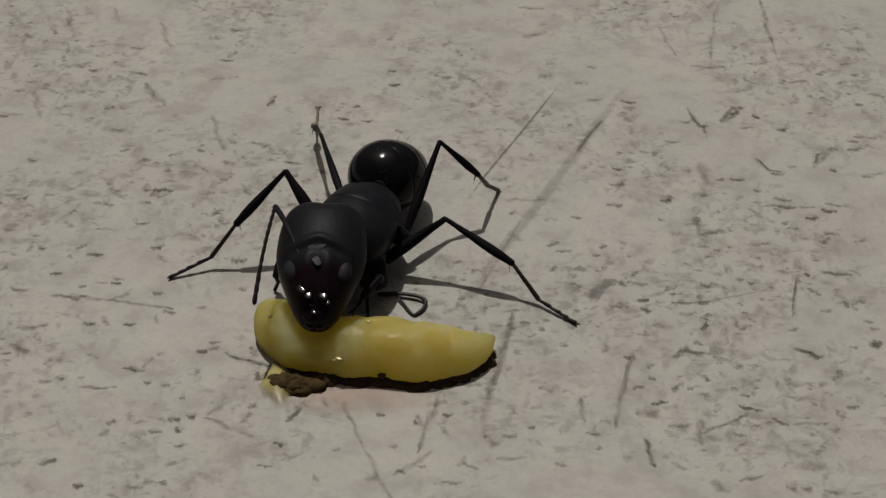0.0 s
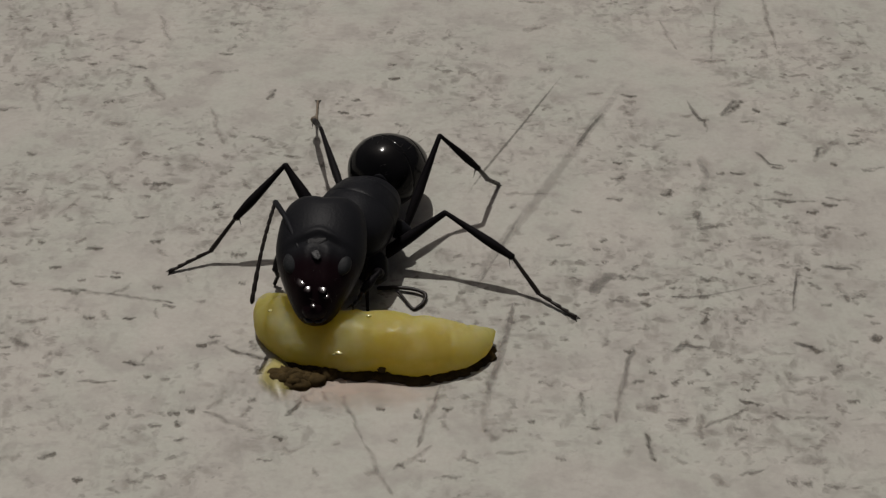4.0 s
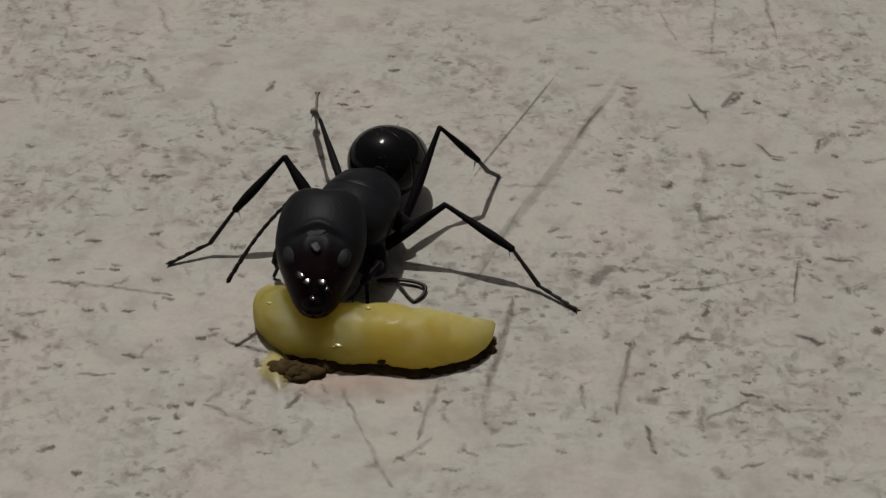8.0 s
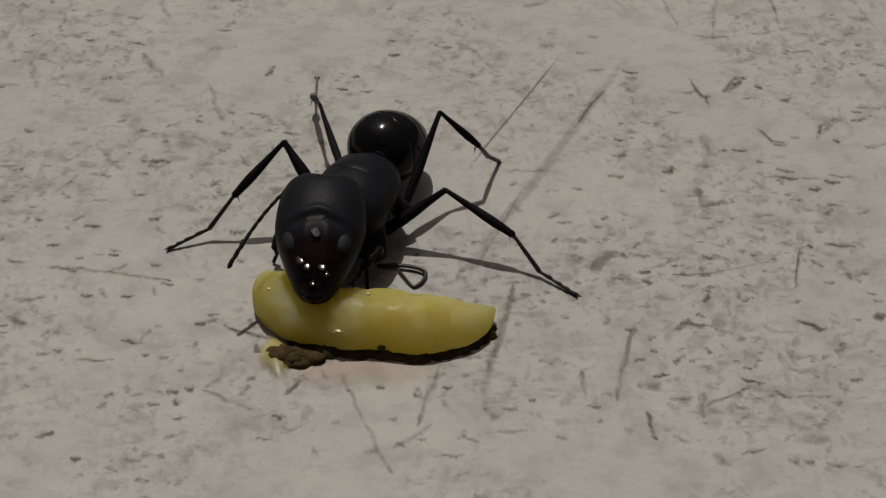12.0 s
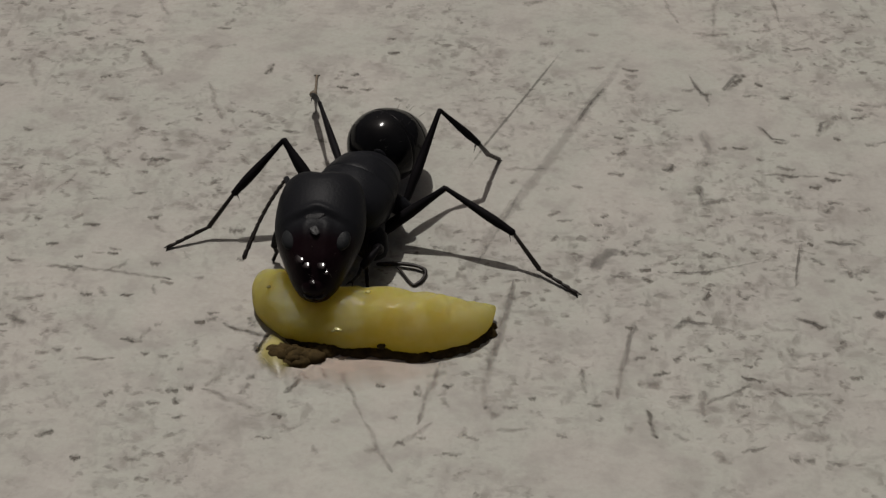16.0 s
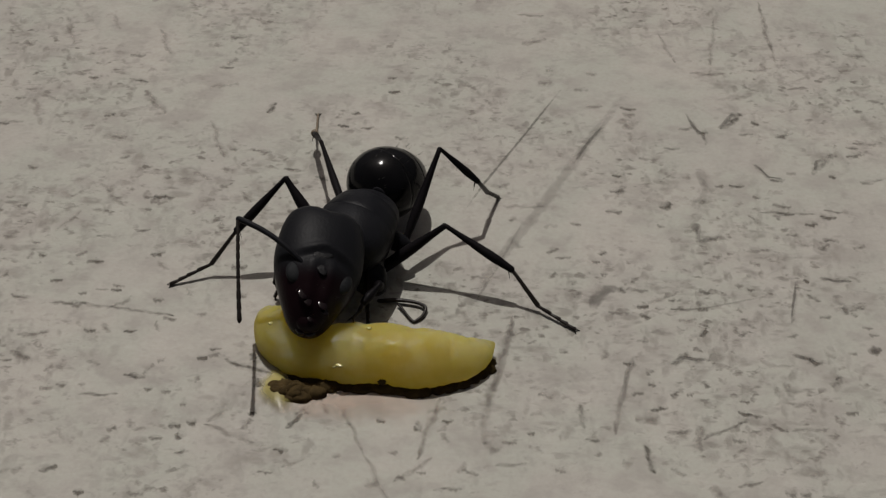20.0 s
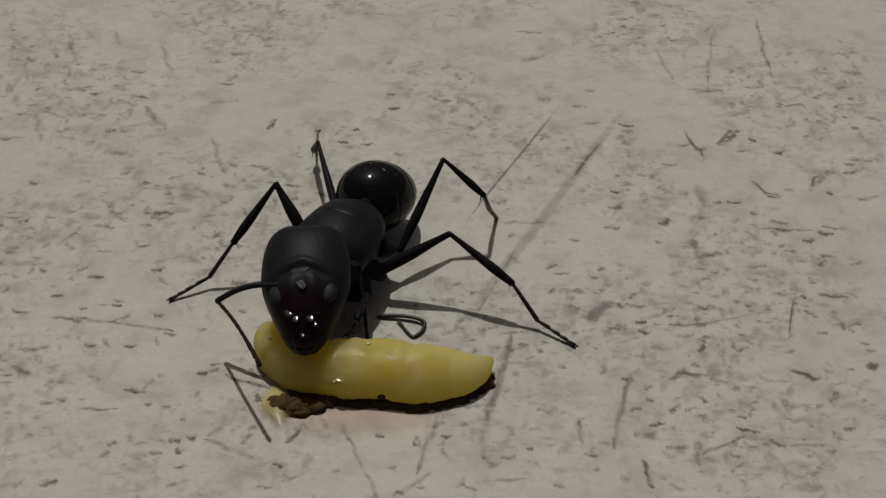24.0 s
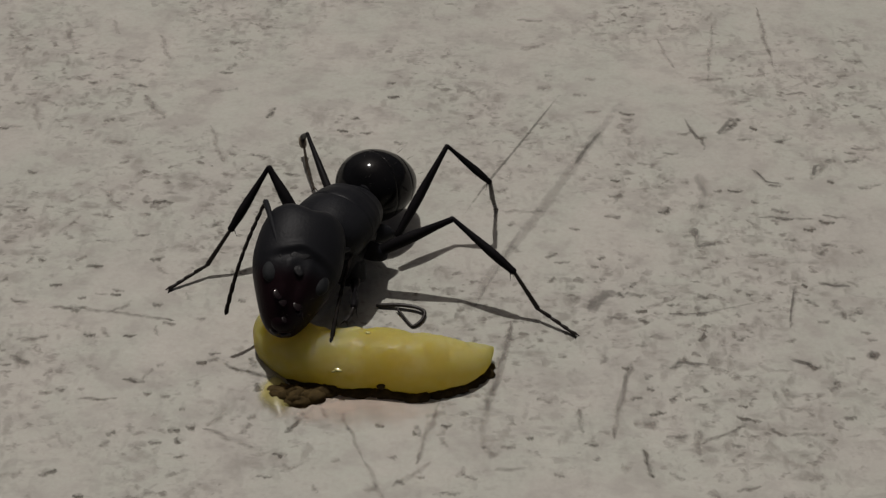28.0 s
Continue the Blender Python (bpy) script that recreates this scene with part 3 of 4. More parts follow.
def leg_pose(name, t):
    hip0, knee0, ankle0, foot0, hip1, ankle1, foot1 = (Vector(v) for v in LEGS[name])
    body = body_pose(t)
    u = ease_row(SHIFT, t)[0]
    hip = hip0.lerp(hip1, u)
    foot = foot0.lerp(foot1, u)
    if (foot1 - foot0).length > 0.5:
        foot.z += 0.4 * math.sin(math.pi * u)
    ankle = ankle0.lerp(ankle1, u)
    sole = (foot0 - ankle0).length
    way = (ankle - foot).normalized()
    lift = knee0 - (hip0 + ankle0) / 2
    if name == "hind_right":
        w = ease_row(STEP, t)[0]
        ankle = ankle0.lerp(ankle1, w)
        way = ((ankle0 - foot0).lerp(ankle1 - foot1, w) + Vector((2.0, 0, 0.6)) * math.sin(math.pi * w)).normalized()
        foot = ankle - way * sole
        lift = lift.lerp(Vector((-0.5, 0.9, 0.95)), w)
    ankle = foot + way * sole
    a, b = (knee0 - hip0).length, (ankle0 - knee0).length
    span = ankle - hip
    d = min(span.length, 0.999 * (a + b))
    x = span.normalized()
    pole = body.to_3x3() @ BODY0.to_3x3().inverted() @ lift
    pole = (pole - x * pole.dot(x)).normalized()
    along_x = (a * a - b * b + d * d) / (2 * d)
    knee = hip + x * along_x + pole * math.sqrt(max(0.0, a * a - along_x ** 2))
    ankle = knee + (ankle - knee).normalized() * b
    return bone(hip, knee), bone(knee, ankle), bone(ankle, foot)


MOVERS = []


def moving(ob, pose_at):
    """Sets a part of the ant at its first pose and notes how it moves."""
    ob.matrix_basis = mm(pose_at(0))
    MOVERS.append((ob, pose_at))
    return ob


def build_head():
    def shape(v):
        x, y = v.x, abs(v.y)
        v.x += 0.16 * max(0.0, 1 - (x + 1.1) / 0.6) * max(0.0, 1 - y / 0.6)
        if v.z > 0.2:
            v.z += 0.07 * math.exp(-((x - 0.42 - 0.35 * y) ** 2) / 0.012) * math.exp(-(y ** 2) / 0.5)
            v.z -= 0.06 * math.exp(-((x - 0.66 - 0.35 * y) ** 2) / 0.012) * math.exp(-((y - 0.4) ** 2) / 0.1)
            v.z += 0.06 * math.exp(-((y - 0.3) ** 2) / 0.02) * math.exp(-((x - 1.2) ** 2) / 0.2)
            v.z += 0.06 * math.exp(-((y - 0.28) ** 2) / 0.03) * math.exp(-((x - 1.95) ** 2) / 0.06)
            v.z -= 0.05 * math.exp(-(y ** 2) / 0.02) * math.exp(-((x - 1.6) ** 2) / 0.2)
        return v
    keys = [(-1.08, 0.4, 0.3, 0.0), (-1.0, 0.72, 0.5, 0.0), (-0.75, 1.02, 0.68, 0.02), (-0.3, 1.17, 0.79, 0.05), (0.2, 1.23, 0.86, 0.05), (0.7, 1.23, 0.88, 0.03),
            (1.2, 1.12, 0.86, 0.0), (1.7, 0.92, 0.77, -0.04), (2.1, 0.73, 0.62, -0.1), (2.4, 0.56, 0.46, -0.16), (2.62, 0.36, 0.28, -0.2), (2.72, 0.12, 0.09, -0.22)]
    head = moving(part("head", loft(smooth_rings(keys, 9), 72, shape), FACE, ANT), head_pose)
    for side in (-1, 1):
        eye_ball = part("eye", ball((0.34, 0.27, 0.16), (1.26, 0.66 * side, 0.54), 14, 22), EYE, head, "dull black compound eye")
        jaw = [(2.0, 0.2, 0.16, 0), (2.35, 0.27, 0.22, 0), (2.55, 0.22, 0.16, 0), (2.74, 0.08, 0.06, 0)]
        part("mandible", loft(smooth_rings(jaw, 4), 14, lambda v: Vector((v.x, v.y + side * (0.33 - 0.34 * max(0, v.x - 2.1)), v.z - 0.12))), REDDISH, head,
             "dark reddish mandible")
    # smooth facets added to place the glints, tilted to mirror the sun
    bright = Vector((-0.06, -0.256, 0.966)).normalized()
    inward = head_pose(0).to_3x3().inverted()
    turn = (inward @ bright).to_track_quat("Z", "X").to_matrix().to_4x4()
    for x, y, z, r in ((2.05, -0.2, 0.575, 0.16), (1.9, -0.37, 0.615, 0.17), (2.06, 0.21, 0.575, 0.16), (2.2, 0.31, 0.475, 0.13), (2.46, -0.02, 0.36, 0.1)):
        bm = ball((r, r * 0.75, 0.13 * r), (0, 0, 0), 14, 22, 0.12, 7 * x)
        bm.transform(Matrix.Translation((x, y, z)) @ turn)
        part("facet", bm, SHINE, head, "small shiny facet added for a glint")
    bm = ball((0.2, 0.3, 0.035), (0, 0, 0), 12, 18, 0.3, 2.0)
    bm.transform(Matrix.Translation((0.72, -0.05, 0.862)) @ turn)
    part("frons", bm, DULL, head, "dull grey frontal lobe")
    bm = ball((0.26, 0.15, 0.035), (0, 0, 0), 12, 18, 0.3, 5.0)
    bm.transform(Matrix.Translation((1.12, -0.04, 0.848)) @ turn)
    part("frontal_triangle", bm, DULL, head, "dull grey triangle between the antennae")
    part("clypeus", ball((0.42, 0.42, 0.3), (2.28, 0, 0.02), 14, 24), FACE, head, "reddish black clypeus")
    rng = random.Random(3)
    spots = []
    for k in range(26):
        x, y = rng.uniform(0.2, 2.4), rng.uniform(-0.6, 0.6)
        z = 0.78 - 0.25 * abs(y) - 0.3 * max(0, x - 1.6)
        spots.append(((x, y, z - 0.1), (x + rng.uniform(-0.02, 0.15), y + rng.uniform(-0.1, 0.1), z + rng.uniform(0.08, 0.2)), 0.008))
    tagged(part("hair", bristles(spots), HAIR, head), kind="stuff")
    for side in (-1, 1):
        scape = limb(SCAPE, 0.06, 0.075, 0.085, 10, 0.22)
        moving(part("antenna_scape", scape, BLACK, ANT), lambda t, s=side: feeler_pose(t, s)[0])
        rings = [(-0.05, 0.03, 0.03, 0)]
        for k in range(11):
            a, b = LASH * k / 11, LASH * (k + 1) / 11
            r = 0.052 + 0.01 * (k > 7)
            rise = [0.24 * math.sin(math.pi * u / LASH) for u in (a, b)]
            rings += [(a + 0.01, r * 0.75, r * 0.75, rise[0]), (a + 0.08, r, r, rise[0]), (b - 0.05, r * 1.08, r * 1.08, rise[1])]
        rings.append((LASH + 0.03, 0.02, 0.02, 0))
        moving(part("antenna_funiculus", loft(rings, 9), FEELER, ANT), lambda t, s=side: feeler_pose(t, s)[1])


def build_trunk():
    def put(name, keys, mat, label="", sides=36):
        return moving(part(name, loft(smooth_rings(keys, 6), sides), mat, ANT, label), body_pose)
    put("pronotum", [(1.62, 0.3, 0.3, 0.1), (1.52, 0.55, 0.5, 0.1), (1.22, 0.98, 0.78, 0.1), (0.8, 1.16, 0.9, 0.08), (0.35, 1.17, 0.95, 0.08), (0.0, 1.13, 0.94, 0.07), (-0.2, 1.05, 0.9, 0.06), (-0.3, 0.6, 0.6, 0.05)], BLACK)
    put("mesonotum", [(0.25, 0.6, 0.6, 0.05), (0.1, 1.09, 0.93, 0.07), (-0.25, 1.1, 0.95, 0.06), (-0.6, 1.04, 0.91, 0.02), (-0.8, 0.96, 0.85, 0.0), (-0.9, 0.5, 0.5, 0.0)], BLACK)
    put("propodeum", [(-0.5, 0.5, 0.5, 0.0), (-0.62, 0.98, 0.87, -0.02), (-1.0, 0.93, 0.8, -0.09), (-1.35, 0.78, 0.66, -0.17), (-1.6, 0.5, 0.45, -0.24), (-1.68, 0.25, 0.25, -0.22)], BLACK)
    for side in (-1, 1):
        keys = [(1.3, 0.14, 0.2, -0.35), (1.1, 0.34, 0.46, -0.4), (0.6, 0.5, 0.64, -0.45), (0.0, 0.54, 0.68, -0.45), (-0.7, 0.48, 0.6, -0.45), (-1.2, 0.16, 0.24, -0.4)]
        rings = loft(smooth_rings(keys, 5), 26, lambda v, s=side: Vector((v.x, v.y + 0.44 * s, v.z)))
        moving(part("pleuron", rings, BLACK, ANT), body_pose)
    for side in (-1, 1):
        moving(part("propleuron", ball((0.85, 0.45, 0.58), (0.7, 0.62 * side, -0.62), 14, 22, 0.1, side), BLACK, ANT), body_pose)
    put("petiole", [(-1.45, 0.14, 0.14, -0.35), (-1.58, 0.26, 0.42, -0.2), (-1.7, 0.28, 0.48, -0.15), (-1.85, 0.16, 0.2, -0.35), (-2.1, 0.16, 0.18, -0.4)], BLACK)

    def tail(t):
        return body_pose(t) @ Matrix.Translation(BODY0.inverted() @ TAIL) @ pose(0, 0, 0, 0, -6, -24)
    full = [(1.12, 0.26, 0.26, -0.08), (1.04, 0.54, 0.54, -0.05), (0.72, 0.92, 0.9, 0), (0.22, 1.12, 1.09, 0), (-0.3, 1.09, 1.05, 0), (-0.78, 0.9, 0.86, -0.02),
            (-1.15, 0.62, 0.6, -0.06), (-1.42, 0.28, 0.28, -0.1), (-1.5, 0.07, 0.07, -0.12)]
    rings = smooth_rings(full, 8)
    gaster = None
    for lo, hi, grow in ((0, 29, 1.002), (27, 41, 1.0005), (39, 51, 0.999), (49, len(rings), 0.9975)):
        cut = [(x, w * grow, h * grow, z) for x, w, h, z in rings[lo:hi]]
        cut[0], cut[-1] = ((x, w * k, h * k, z) for (x, w, h, z), k in ((cut[0], 0.96), (cut[-1], 0.99)))
        ob = part("gaster" if gaster is None else "gaster_plate", loft(cut, 44), GLOSSY, ANT if gaster is None else gaster)
        gaster = gaster or moving(ob, tail)
    rng = random.Random(5)
    spots = []
    for k in range(40):
        a, x = rng.uniform(0.1, math.pi - 0.1), rng.uniform(-1.3, 0.9)
        r = 1.06 * math.sqrt(max(0.05, 1 - (x / 1.6) ** 2))
        root = Vector((x, r * math.cos(a), r * math.sin(a)))
        spots.append((root, root * 1.12 + Vector((-0.12, 0, 0)), 0.008))
    tagged(part("hair", bristles(spots), HAIR, gaster), kind="stuff")


def build_leg(name):
    hip, knee, ankle, foot = (Vector(v) for v in LEGS[name][:4])
    thigh, shin, sole = (knee - hip).length, (ankle - knee).length, (foot - ankle).length
    thin = 0.95 if name.startswith("front") else 0.68 if name == "hind_right" else 0.82 if name.startswith("hind") else 1.0
    local = BODY0.inverted() @ hip
    inner = Vector((0.8 * local.x, 0.45 * math.copysign(1, local.y), -0.55))
    reach = (local - inner).length
    stout = 0.5 if name == "front_left" else 0.3
    coxa = ball((0.5 * reach + 0.28, stout, stout), (0.5 * reach, 0, 0), 12, 18, 0.12, local.x)
    moving(part("coxa", coxa, BLACK, ANT), lambda t: bone(body_pose(t) @ inner, leg_pose(name, t)[0].translation))
    moving(part("femur", limb(thigh, (0.17 if name.startswith("middle") else 0.13) * thin, 0.178 * thin, 0.09 * thin, peak=0.35), LEG, ANT), lambda t: leg_pose(name, t)[0])
    tibia = moving(part("tibia", limb(shin, 0.07 * thin, 0.14 * thin, 0.105 * thin, peak=0.72), LEG, ANT), lambda t: leg_pose(name, t)[1])
    rng = random.Random(len(name))
    spurs = [((shin - 0.05, 0.05 * s, -0.08), (shin + 0.12, 0.1 * s, -0.32), 0.018) for s in (-1, 1)]
    spurs += [((u, 0, -0.08), (u + 0.1, rng.uniform(-0.05, 0.05), -0.2), 0.009) for u in (0.3 * shin, 0.5 * shin, 0.7 * shin)]
    part("spur", bristles(spurs), LEG, tibia)
    rings = [(-0.04, 0.04, 0.04, 0)]
    ends = (0, 0.5, 0.66, 0.79, 0.89, 1.0)
    for k, (a, b) in enumerate(zip(ends, ends[1:])):
        r = (0.068 if k == 0 else 0.058) * thin * (1.35 if name == "hind_left" else 1.0)
        rise = [(-0.04 if name == "hind_left" else -0.15) * sole * min(u / 0.5, (1 - u) / 0.5) for u in (a, b)]
        if name == "hind_right" and k == 0:
            rings += [(0.0, 0.11, 0.11, 0), (0.14, 0.13, 0.13, -0.03), (0.3, 0.1, 0.1, -0.06)]
        rings += [(max(a * sole + 0.01, 0.4 * (k == 0 and name == "hind_right")), r * 0.8, r * 0.8, rise[0]), (b * sole - 0.05, r * 1.1, r * 1.1, rise[1]), (b * sole - 0.005, r * 0.7, r * 0.7, rise[1])]
    tarsus = moving(part("tarsus", loft(rings, 9), PALE if name == "hind_right" else TARSUS, ANT), lambda t: leg_pose(name, t)[2])
    claws = [((sole - 0.03, 0.03 * s, 0), (sole + 0.14, 0.12 * s, -0.02), 0.03) for s in (-1, 1)]
    part("claw", bristles(claws), TARSUS, tarsus)


build_head()
build_trunk()
for leg in LEGS:
    build_leg(leg)

def fragment():
    """A thin bent dark piece in three lengths, which share the leg segments' names."""
    root = new("curled_piece")
    tagged(root, "thin dark curled piece lying on the ground", "leg fragment")
    for name, spine in (("tibia", [(-1.85, -1.9, 0.07, 0.03), (-1.8, -1.91, 0.08, 0.055), (-1.3, -1.93, 0.12, 0.065), (-0.85, -2.02, 0.13, 0.06), (-0.62, -2.12, 0.13, 0.05)]),
                        ("tarsus", [(-0.66, -2.1, 0.13, 0.05), (-0.53, -2.2, 0.12, 0.06), (-0.5, -2.36, 0.1, 0.055), (-0.6, -2.6, 0.08, 0.05), (-0.76, -2.76, 0.06, 0.045)]),
                        ("claw", [(-0.74, -2.75, 0.06, 0.045), (-0.84, -2.77, 0.05, 0.045), (-0.97, -2.62, 0.07, 0.04), (-1.12, -2.36, 0.1, 0.035), (-1.3, -2.08, 0.12, 0.03)])):
        part(name, along(spine, 6, 10, 0.0, 0.3), TARSUS, root)


fragment()

# ---- marks on the ground ----
nick(-7.09, 12.09, 0.51, -0, 0.25)
nick(-10.45, 10.94, 0.46, 4, 0.18)
nick(-10.04, 9.43, 0.30, -20, 0.15)
rub(-10.33, 9.48, 0.39, -10, 0.13)
nick(-10.91, 7.42, 0.33, 35, 0.18)
nick(-5.63, 7.82, 0.58, 72, 0.17)
nick(-8.74, 3.07, 0.33, 5, 0.17)
rub(-9.05, 3.07, 0.24, 7, 0.11)
rub(-8.43, 3.05, 0.28, -6, 0.14)
rub(-7.34, 9.13, 0.92, 15, 0.17)
nick(-7.34, 10.21, 0.42, 5, 0.14)
rub(-7.19, 10.57, 0.45, 67, 0.22)
rub(-6.87, 11.27, 0.37, -50, 0.20)
rub(-7.51, 4.17, 0.57, -21, 0.19)
nick(-12.93, 4.60, 0.30, -11, 0.17)
rub(-12.88, 2.67, 0.33, 31, 0.14)
rub(-12.70, 1.85, 0.37, 13, 0.11)
rub(-12.80, 8.32, 0.52, -22, 0.15)
rub(-12.66, 9.87, 0.62, -3, 0.17)
rub(-11.78, 9.64, 0.26, 7, 0.21)
scuff(-9.53, 8.18, 1.36, -57, 0.23)
scuff(-9.62, 11.81, 1.43, -71, 0.16)
scuff(-11.46, 13.06, 0.90, -69, 0.14)
rub(-5.74, 5.40, 0.55, -6, 0.12)
rub(-6.67, 5.55, 0.23, -15, 0.17)
nick(-1.63, 8.75, 0.31, 25, 0.19)
nick(-1.69, 9.58, 0.27, -0, 0.13)
nick(-3.23, 6.81, 0.29, -0, 0.13)
nick(-8.46, 0.31, 0.38, 24, 0.16)
rub(-8.23, -0.24, 0.46, -43, 0.12)
rub(-12.24, 0.32, 0.45, 83, 0.13)
nick(-11.87, 0.26, 0.18, -17, 0.12)
nick(-14.28, 6.95, 0.26, -0, 0.13)
rub(-13.92, 7.06, 0.46, 4, 0.10)
nick(-2.87, 7.51, 0.19, 42, 0.17)
scuff(-7.25, 6.10, 1.83, -73, 0.15)
nick(-14.01, 8.41, 0.30, 6, 0.17)
rub(-9.05, 1.44, 0.42, 4, 0.11)
rub(-6.79, 1.86, 0.58, -58, 0.11)
nick(-4.83, 4.50, 0.28, -12, 0.11)
scuff(-10.57, 6.26, 0.67, -0, 0.43)
rub(-10.22, 1.09, 0.31, -5, 0.08)
rub(-12.15, 0.86, 0.27, -11, 0.10)
rub(-9.02, 2.47, 0.14, -0, 0.14)
scuff(-10.09, 5.13, 0.28, 41, 0.17)
scuff(-10.20, 3.16, 1.30, -50, 0.16)
scuff(-11.38, 1.88, 1.05, 59, 0.12)
scuff(-10.75, 0.34, 0.30, 44, 0.15)
rub(-1.34, 6.07, 0.39, -19, 0.15)
rub(-3.78, 4.01, 0.40, -26, 0.11)
rub(-2.45, 6.70, 0.38, 14, 0.12)
scuff(-6.04, 3.02, 0.52, -55, 0.16)
rub(-6.00, -0.29, 0.42, 14, 0.23)
scuff(-14.30, 11.74, 0.39, -33, 0.23)
scuff(-13.01, 12.57, 1.52, -73, 0.20)
scuff(-13.31, 7.62, 1.36, -71, 0.18)
scuff(2.21, 0.82, 0.51, -51, 0.26)
scuff(-0.38, -6.95, 2.05, -104, 0.14)
scuff(1.63, -4.25, 3.03, -102, 0.14)
rub(1.28, -5.68, 0.77, -96, 0.20)
scuff(1.16, -6.69, 1.48, -92, 0.18)
rub(1.30, -7.64, 0.45, -27, 0.29)
nick(6.10, 7.76, 0.45, -0, 0.16)
rub(6.09, 7.46, 0.34, 5, 0.28)
scuff(5.99, 6.89, 0.58, -55, 0.50)
scuff(6.07, 6.04, 0.64, -73, 0.25)
nick(9.27, 6.87, 0.69, 47, 0.16)
nick(9.58, 7.22, 0.54, 55, 0.21)
scuff(9.29, 11.47, 2.93, -99, 0.08)
scuff(8.94, 9.81, 1.05, -0, 0.20)
scuff(11.30, 12.40, 3.26, -89, 0.09)
scuff(7.71, 11.40, 1.65, -75, 0.1)
nick(8.39, 6.43, 0.31, -0, 0.22)
rub(8.22, 6.73, 0.52, -65, 0.14)
rub(8.43, 6.03, 0.55, -89, 0.07)
nick(7.33, 5.54, 0.45, -0, 0.12)
rub(7.85, 6.65, 0.38, 19, 0.17)
nick(9.79, 6.34, 0.40, -0, 0.15)
nick(10.17, 6.93, 0.20, -18, 0.19)
rub(10.84, 6.19, 0.20, 37, 0.22)
rub(11.07, 6.29, 0.51, 10, 0.15)
rub(13.12, 5.18, 0.51, 36, 0.19)
nick(13.08, 5.57, 0.32, -0, 0.12)
rub(13.63, 5.77, 0.84, 6, 0.18)
nick(12.21, 4.06, 0.18, -19, 0.18)
rub(11.97, 4.72, 1.20, 55, 0.22)
rub(12.41, 5.11, 0.23, 42, 0.11)
nick(13.22, 3.74, 0.35, -10, 0.15)
rub(13.62, 3.90, 0.43, 12, 0.11)
rub(10.07, 4.23, 0.92, -56, 0.12)
rub(10.47, 3.85, 0.42, -0, 0.14)
nick(6.87, 2.56, 0.38, 31, 0.22)
nick(6.92, 2.56, 0.37, -104, 0.09)
rub(8.00, 2.87, 0.49, -17, 0.28)
scuff(8.22, 3.80, 1.18, -78, 0.27)
rub(7.69, 1.35, 0.68, -85, 0.21)
rub(8.01, 0.99, 0.63, 15, 0.18)
rub(7.52, 1.42, 0.47, 35, 0.16)
rub(2.53, 2.55, 1.04, 3, 0.11)
rub(2.13, 1.95, 0.22, 22, 0.13)
rub(8.59, 3.61, 0.20, 25, 0.15)
nick(9.16, 3.57, 0.42, -0, 0.11)
nick(5.23, 2.30, 0.44, 7, 0.19)
nick(5.45, 4.10, 0.22, 8, 0.11)
rub(5.78, 4.22, 0.17, 31, 0.13)
nick(4.02, 1.71, 0.24, 6, 0.16)
rub(3.26, 1.58, 0.35, 9, 0.13)
nick(11.16, 1.66, 0.32, 10, 0.16)
rub(11.35, 0.63, 0.39, 38, 0.21)
rub(10.49, 1.16, 0.26, 6, 0.11)
rub(10.81, 0.72, 0.51, -18, 0.13)
rub(11.64, 0.93, 0.43, -22, 0.14)
nick(11.74, 2.03, 0.43, -4, 0.14)
rub(12.02, 2.28, 0.65, -7, 0.08)
rub(10.50, 2.20, 1.43, -1, 0.11)
nick(10.46, 2.17, 0.46, -3, 0.11)
rub(10.41, 2.57, 0.51, -6, 0.17)
rub(12.41, 0.59, 0.33, 39, 0.18)
nick(4.74, 0.33, 0.20, 31, 0.16)
rub(4.52, -0.07, 0.17, 9, 0.13)
rub(4.72, -0.64, 0.15, 10, 0.12)
rub(3.25, 0.44, 0.34, 39, 0.16)
rub(3.17, -0.68, 0.29, 60, 0.13)
nick(3.82, -1.02, 0.19, 71, 0.12)
rub(3.57, 0.12, 0.42, 7, 0.10)
rub(3.44, 9.31, 0.40, -0, 0.23)
rub(3.62, 10.02, 0.19, -0, 0.20)
scuff(3.15, 11.80, 0.84, 20, 0.24)
scuff(3.10, 13.49, 0.84, -3, 0.15)
rub(4.62, 8.84, 0.41, -0, 0.17)
scuff(5.03, 9.81, 0.29, -0, 0.20)
rub(7.64, 4.06, 0.25, 27, 0.18)
nick(6.59, 1.58, 0.19, -34, 0.10)
rub(5.40, 3.34, 0.36, 39, 0.21)
rub(5.41, 3.15, 0.46, 68, 0.09)
rub(2.10, 4.31, 0.45, -103, 0.11)
scuff(2.65, 4.62, 0.46, -15, 0.18)
rub(8.15, 0.17, 0.23, 13, 0.17)
rub(9.21, -0.18, 0.25, 6, 0.15)
rub(9.69, 3.01, 0.21, -42, 0.11)
rub(10.94, 4.25, 0.24, 7, 0.14)
rub(14.09, 10.89, 0.67, -9, 0.14)
scuff(10.74, 10.03, 0.65, 21, 0.19)
scuff(9.71, 8.36, 1.08, 12, 0.16)
scuff(5.00, 7.89, 0.47, 8, 0.16)
rub(1.91, 3.63, 0.35, 40, 0.17)
nick(-10.27, -0.02, 0.45, 3, 0.16)
nick(-11.29, -0.85, 0.29, 10, 0.13)
rub(-10.77, -1.90, 0.98, -3, 0.12)
nick(-10.54, -1.98, 0.27, 5, 0.17)
rub(-9.93, -1.98, 0.97, -7, 0.12)
rub(-9.18, -1.82, 0.55, 46, 0.11)
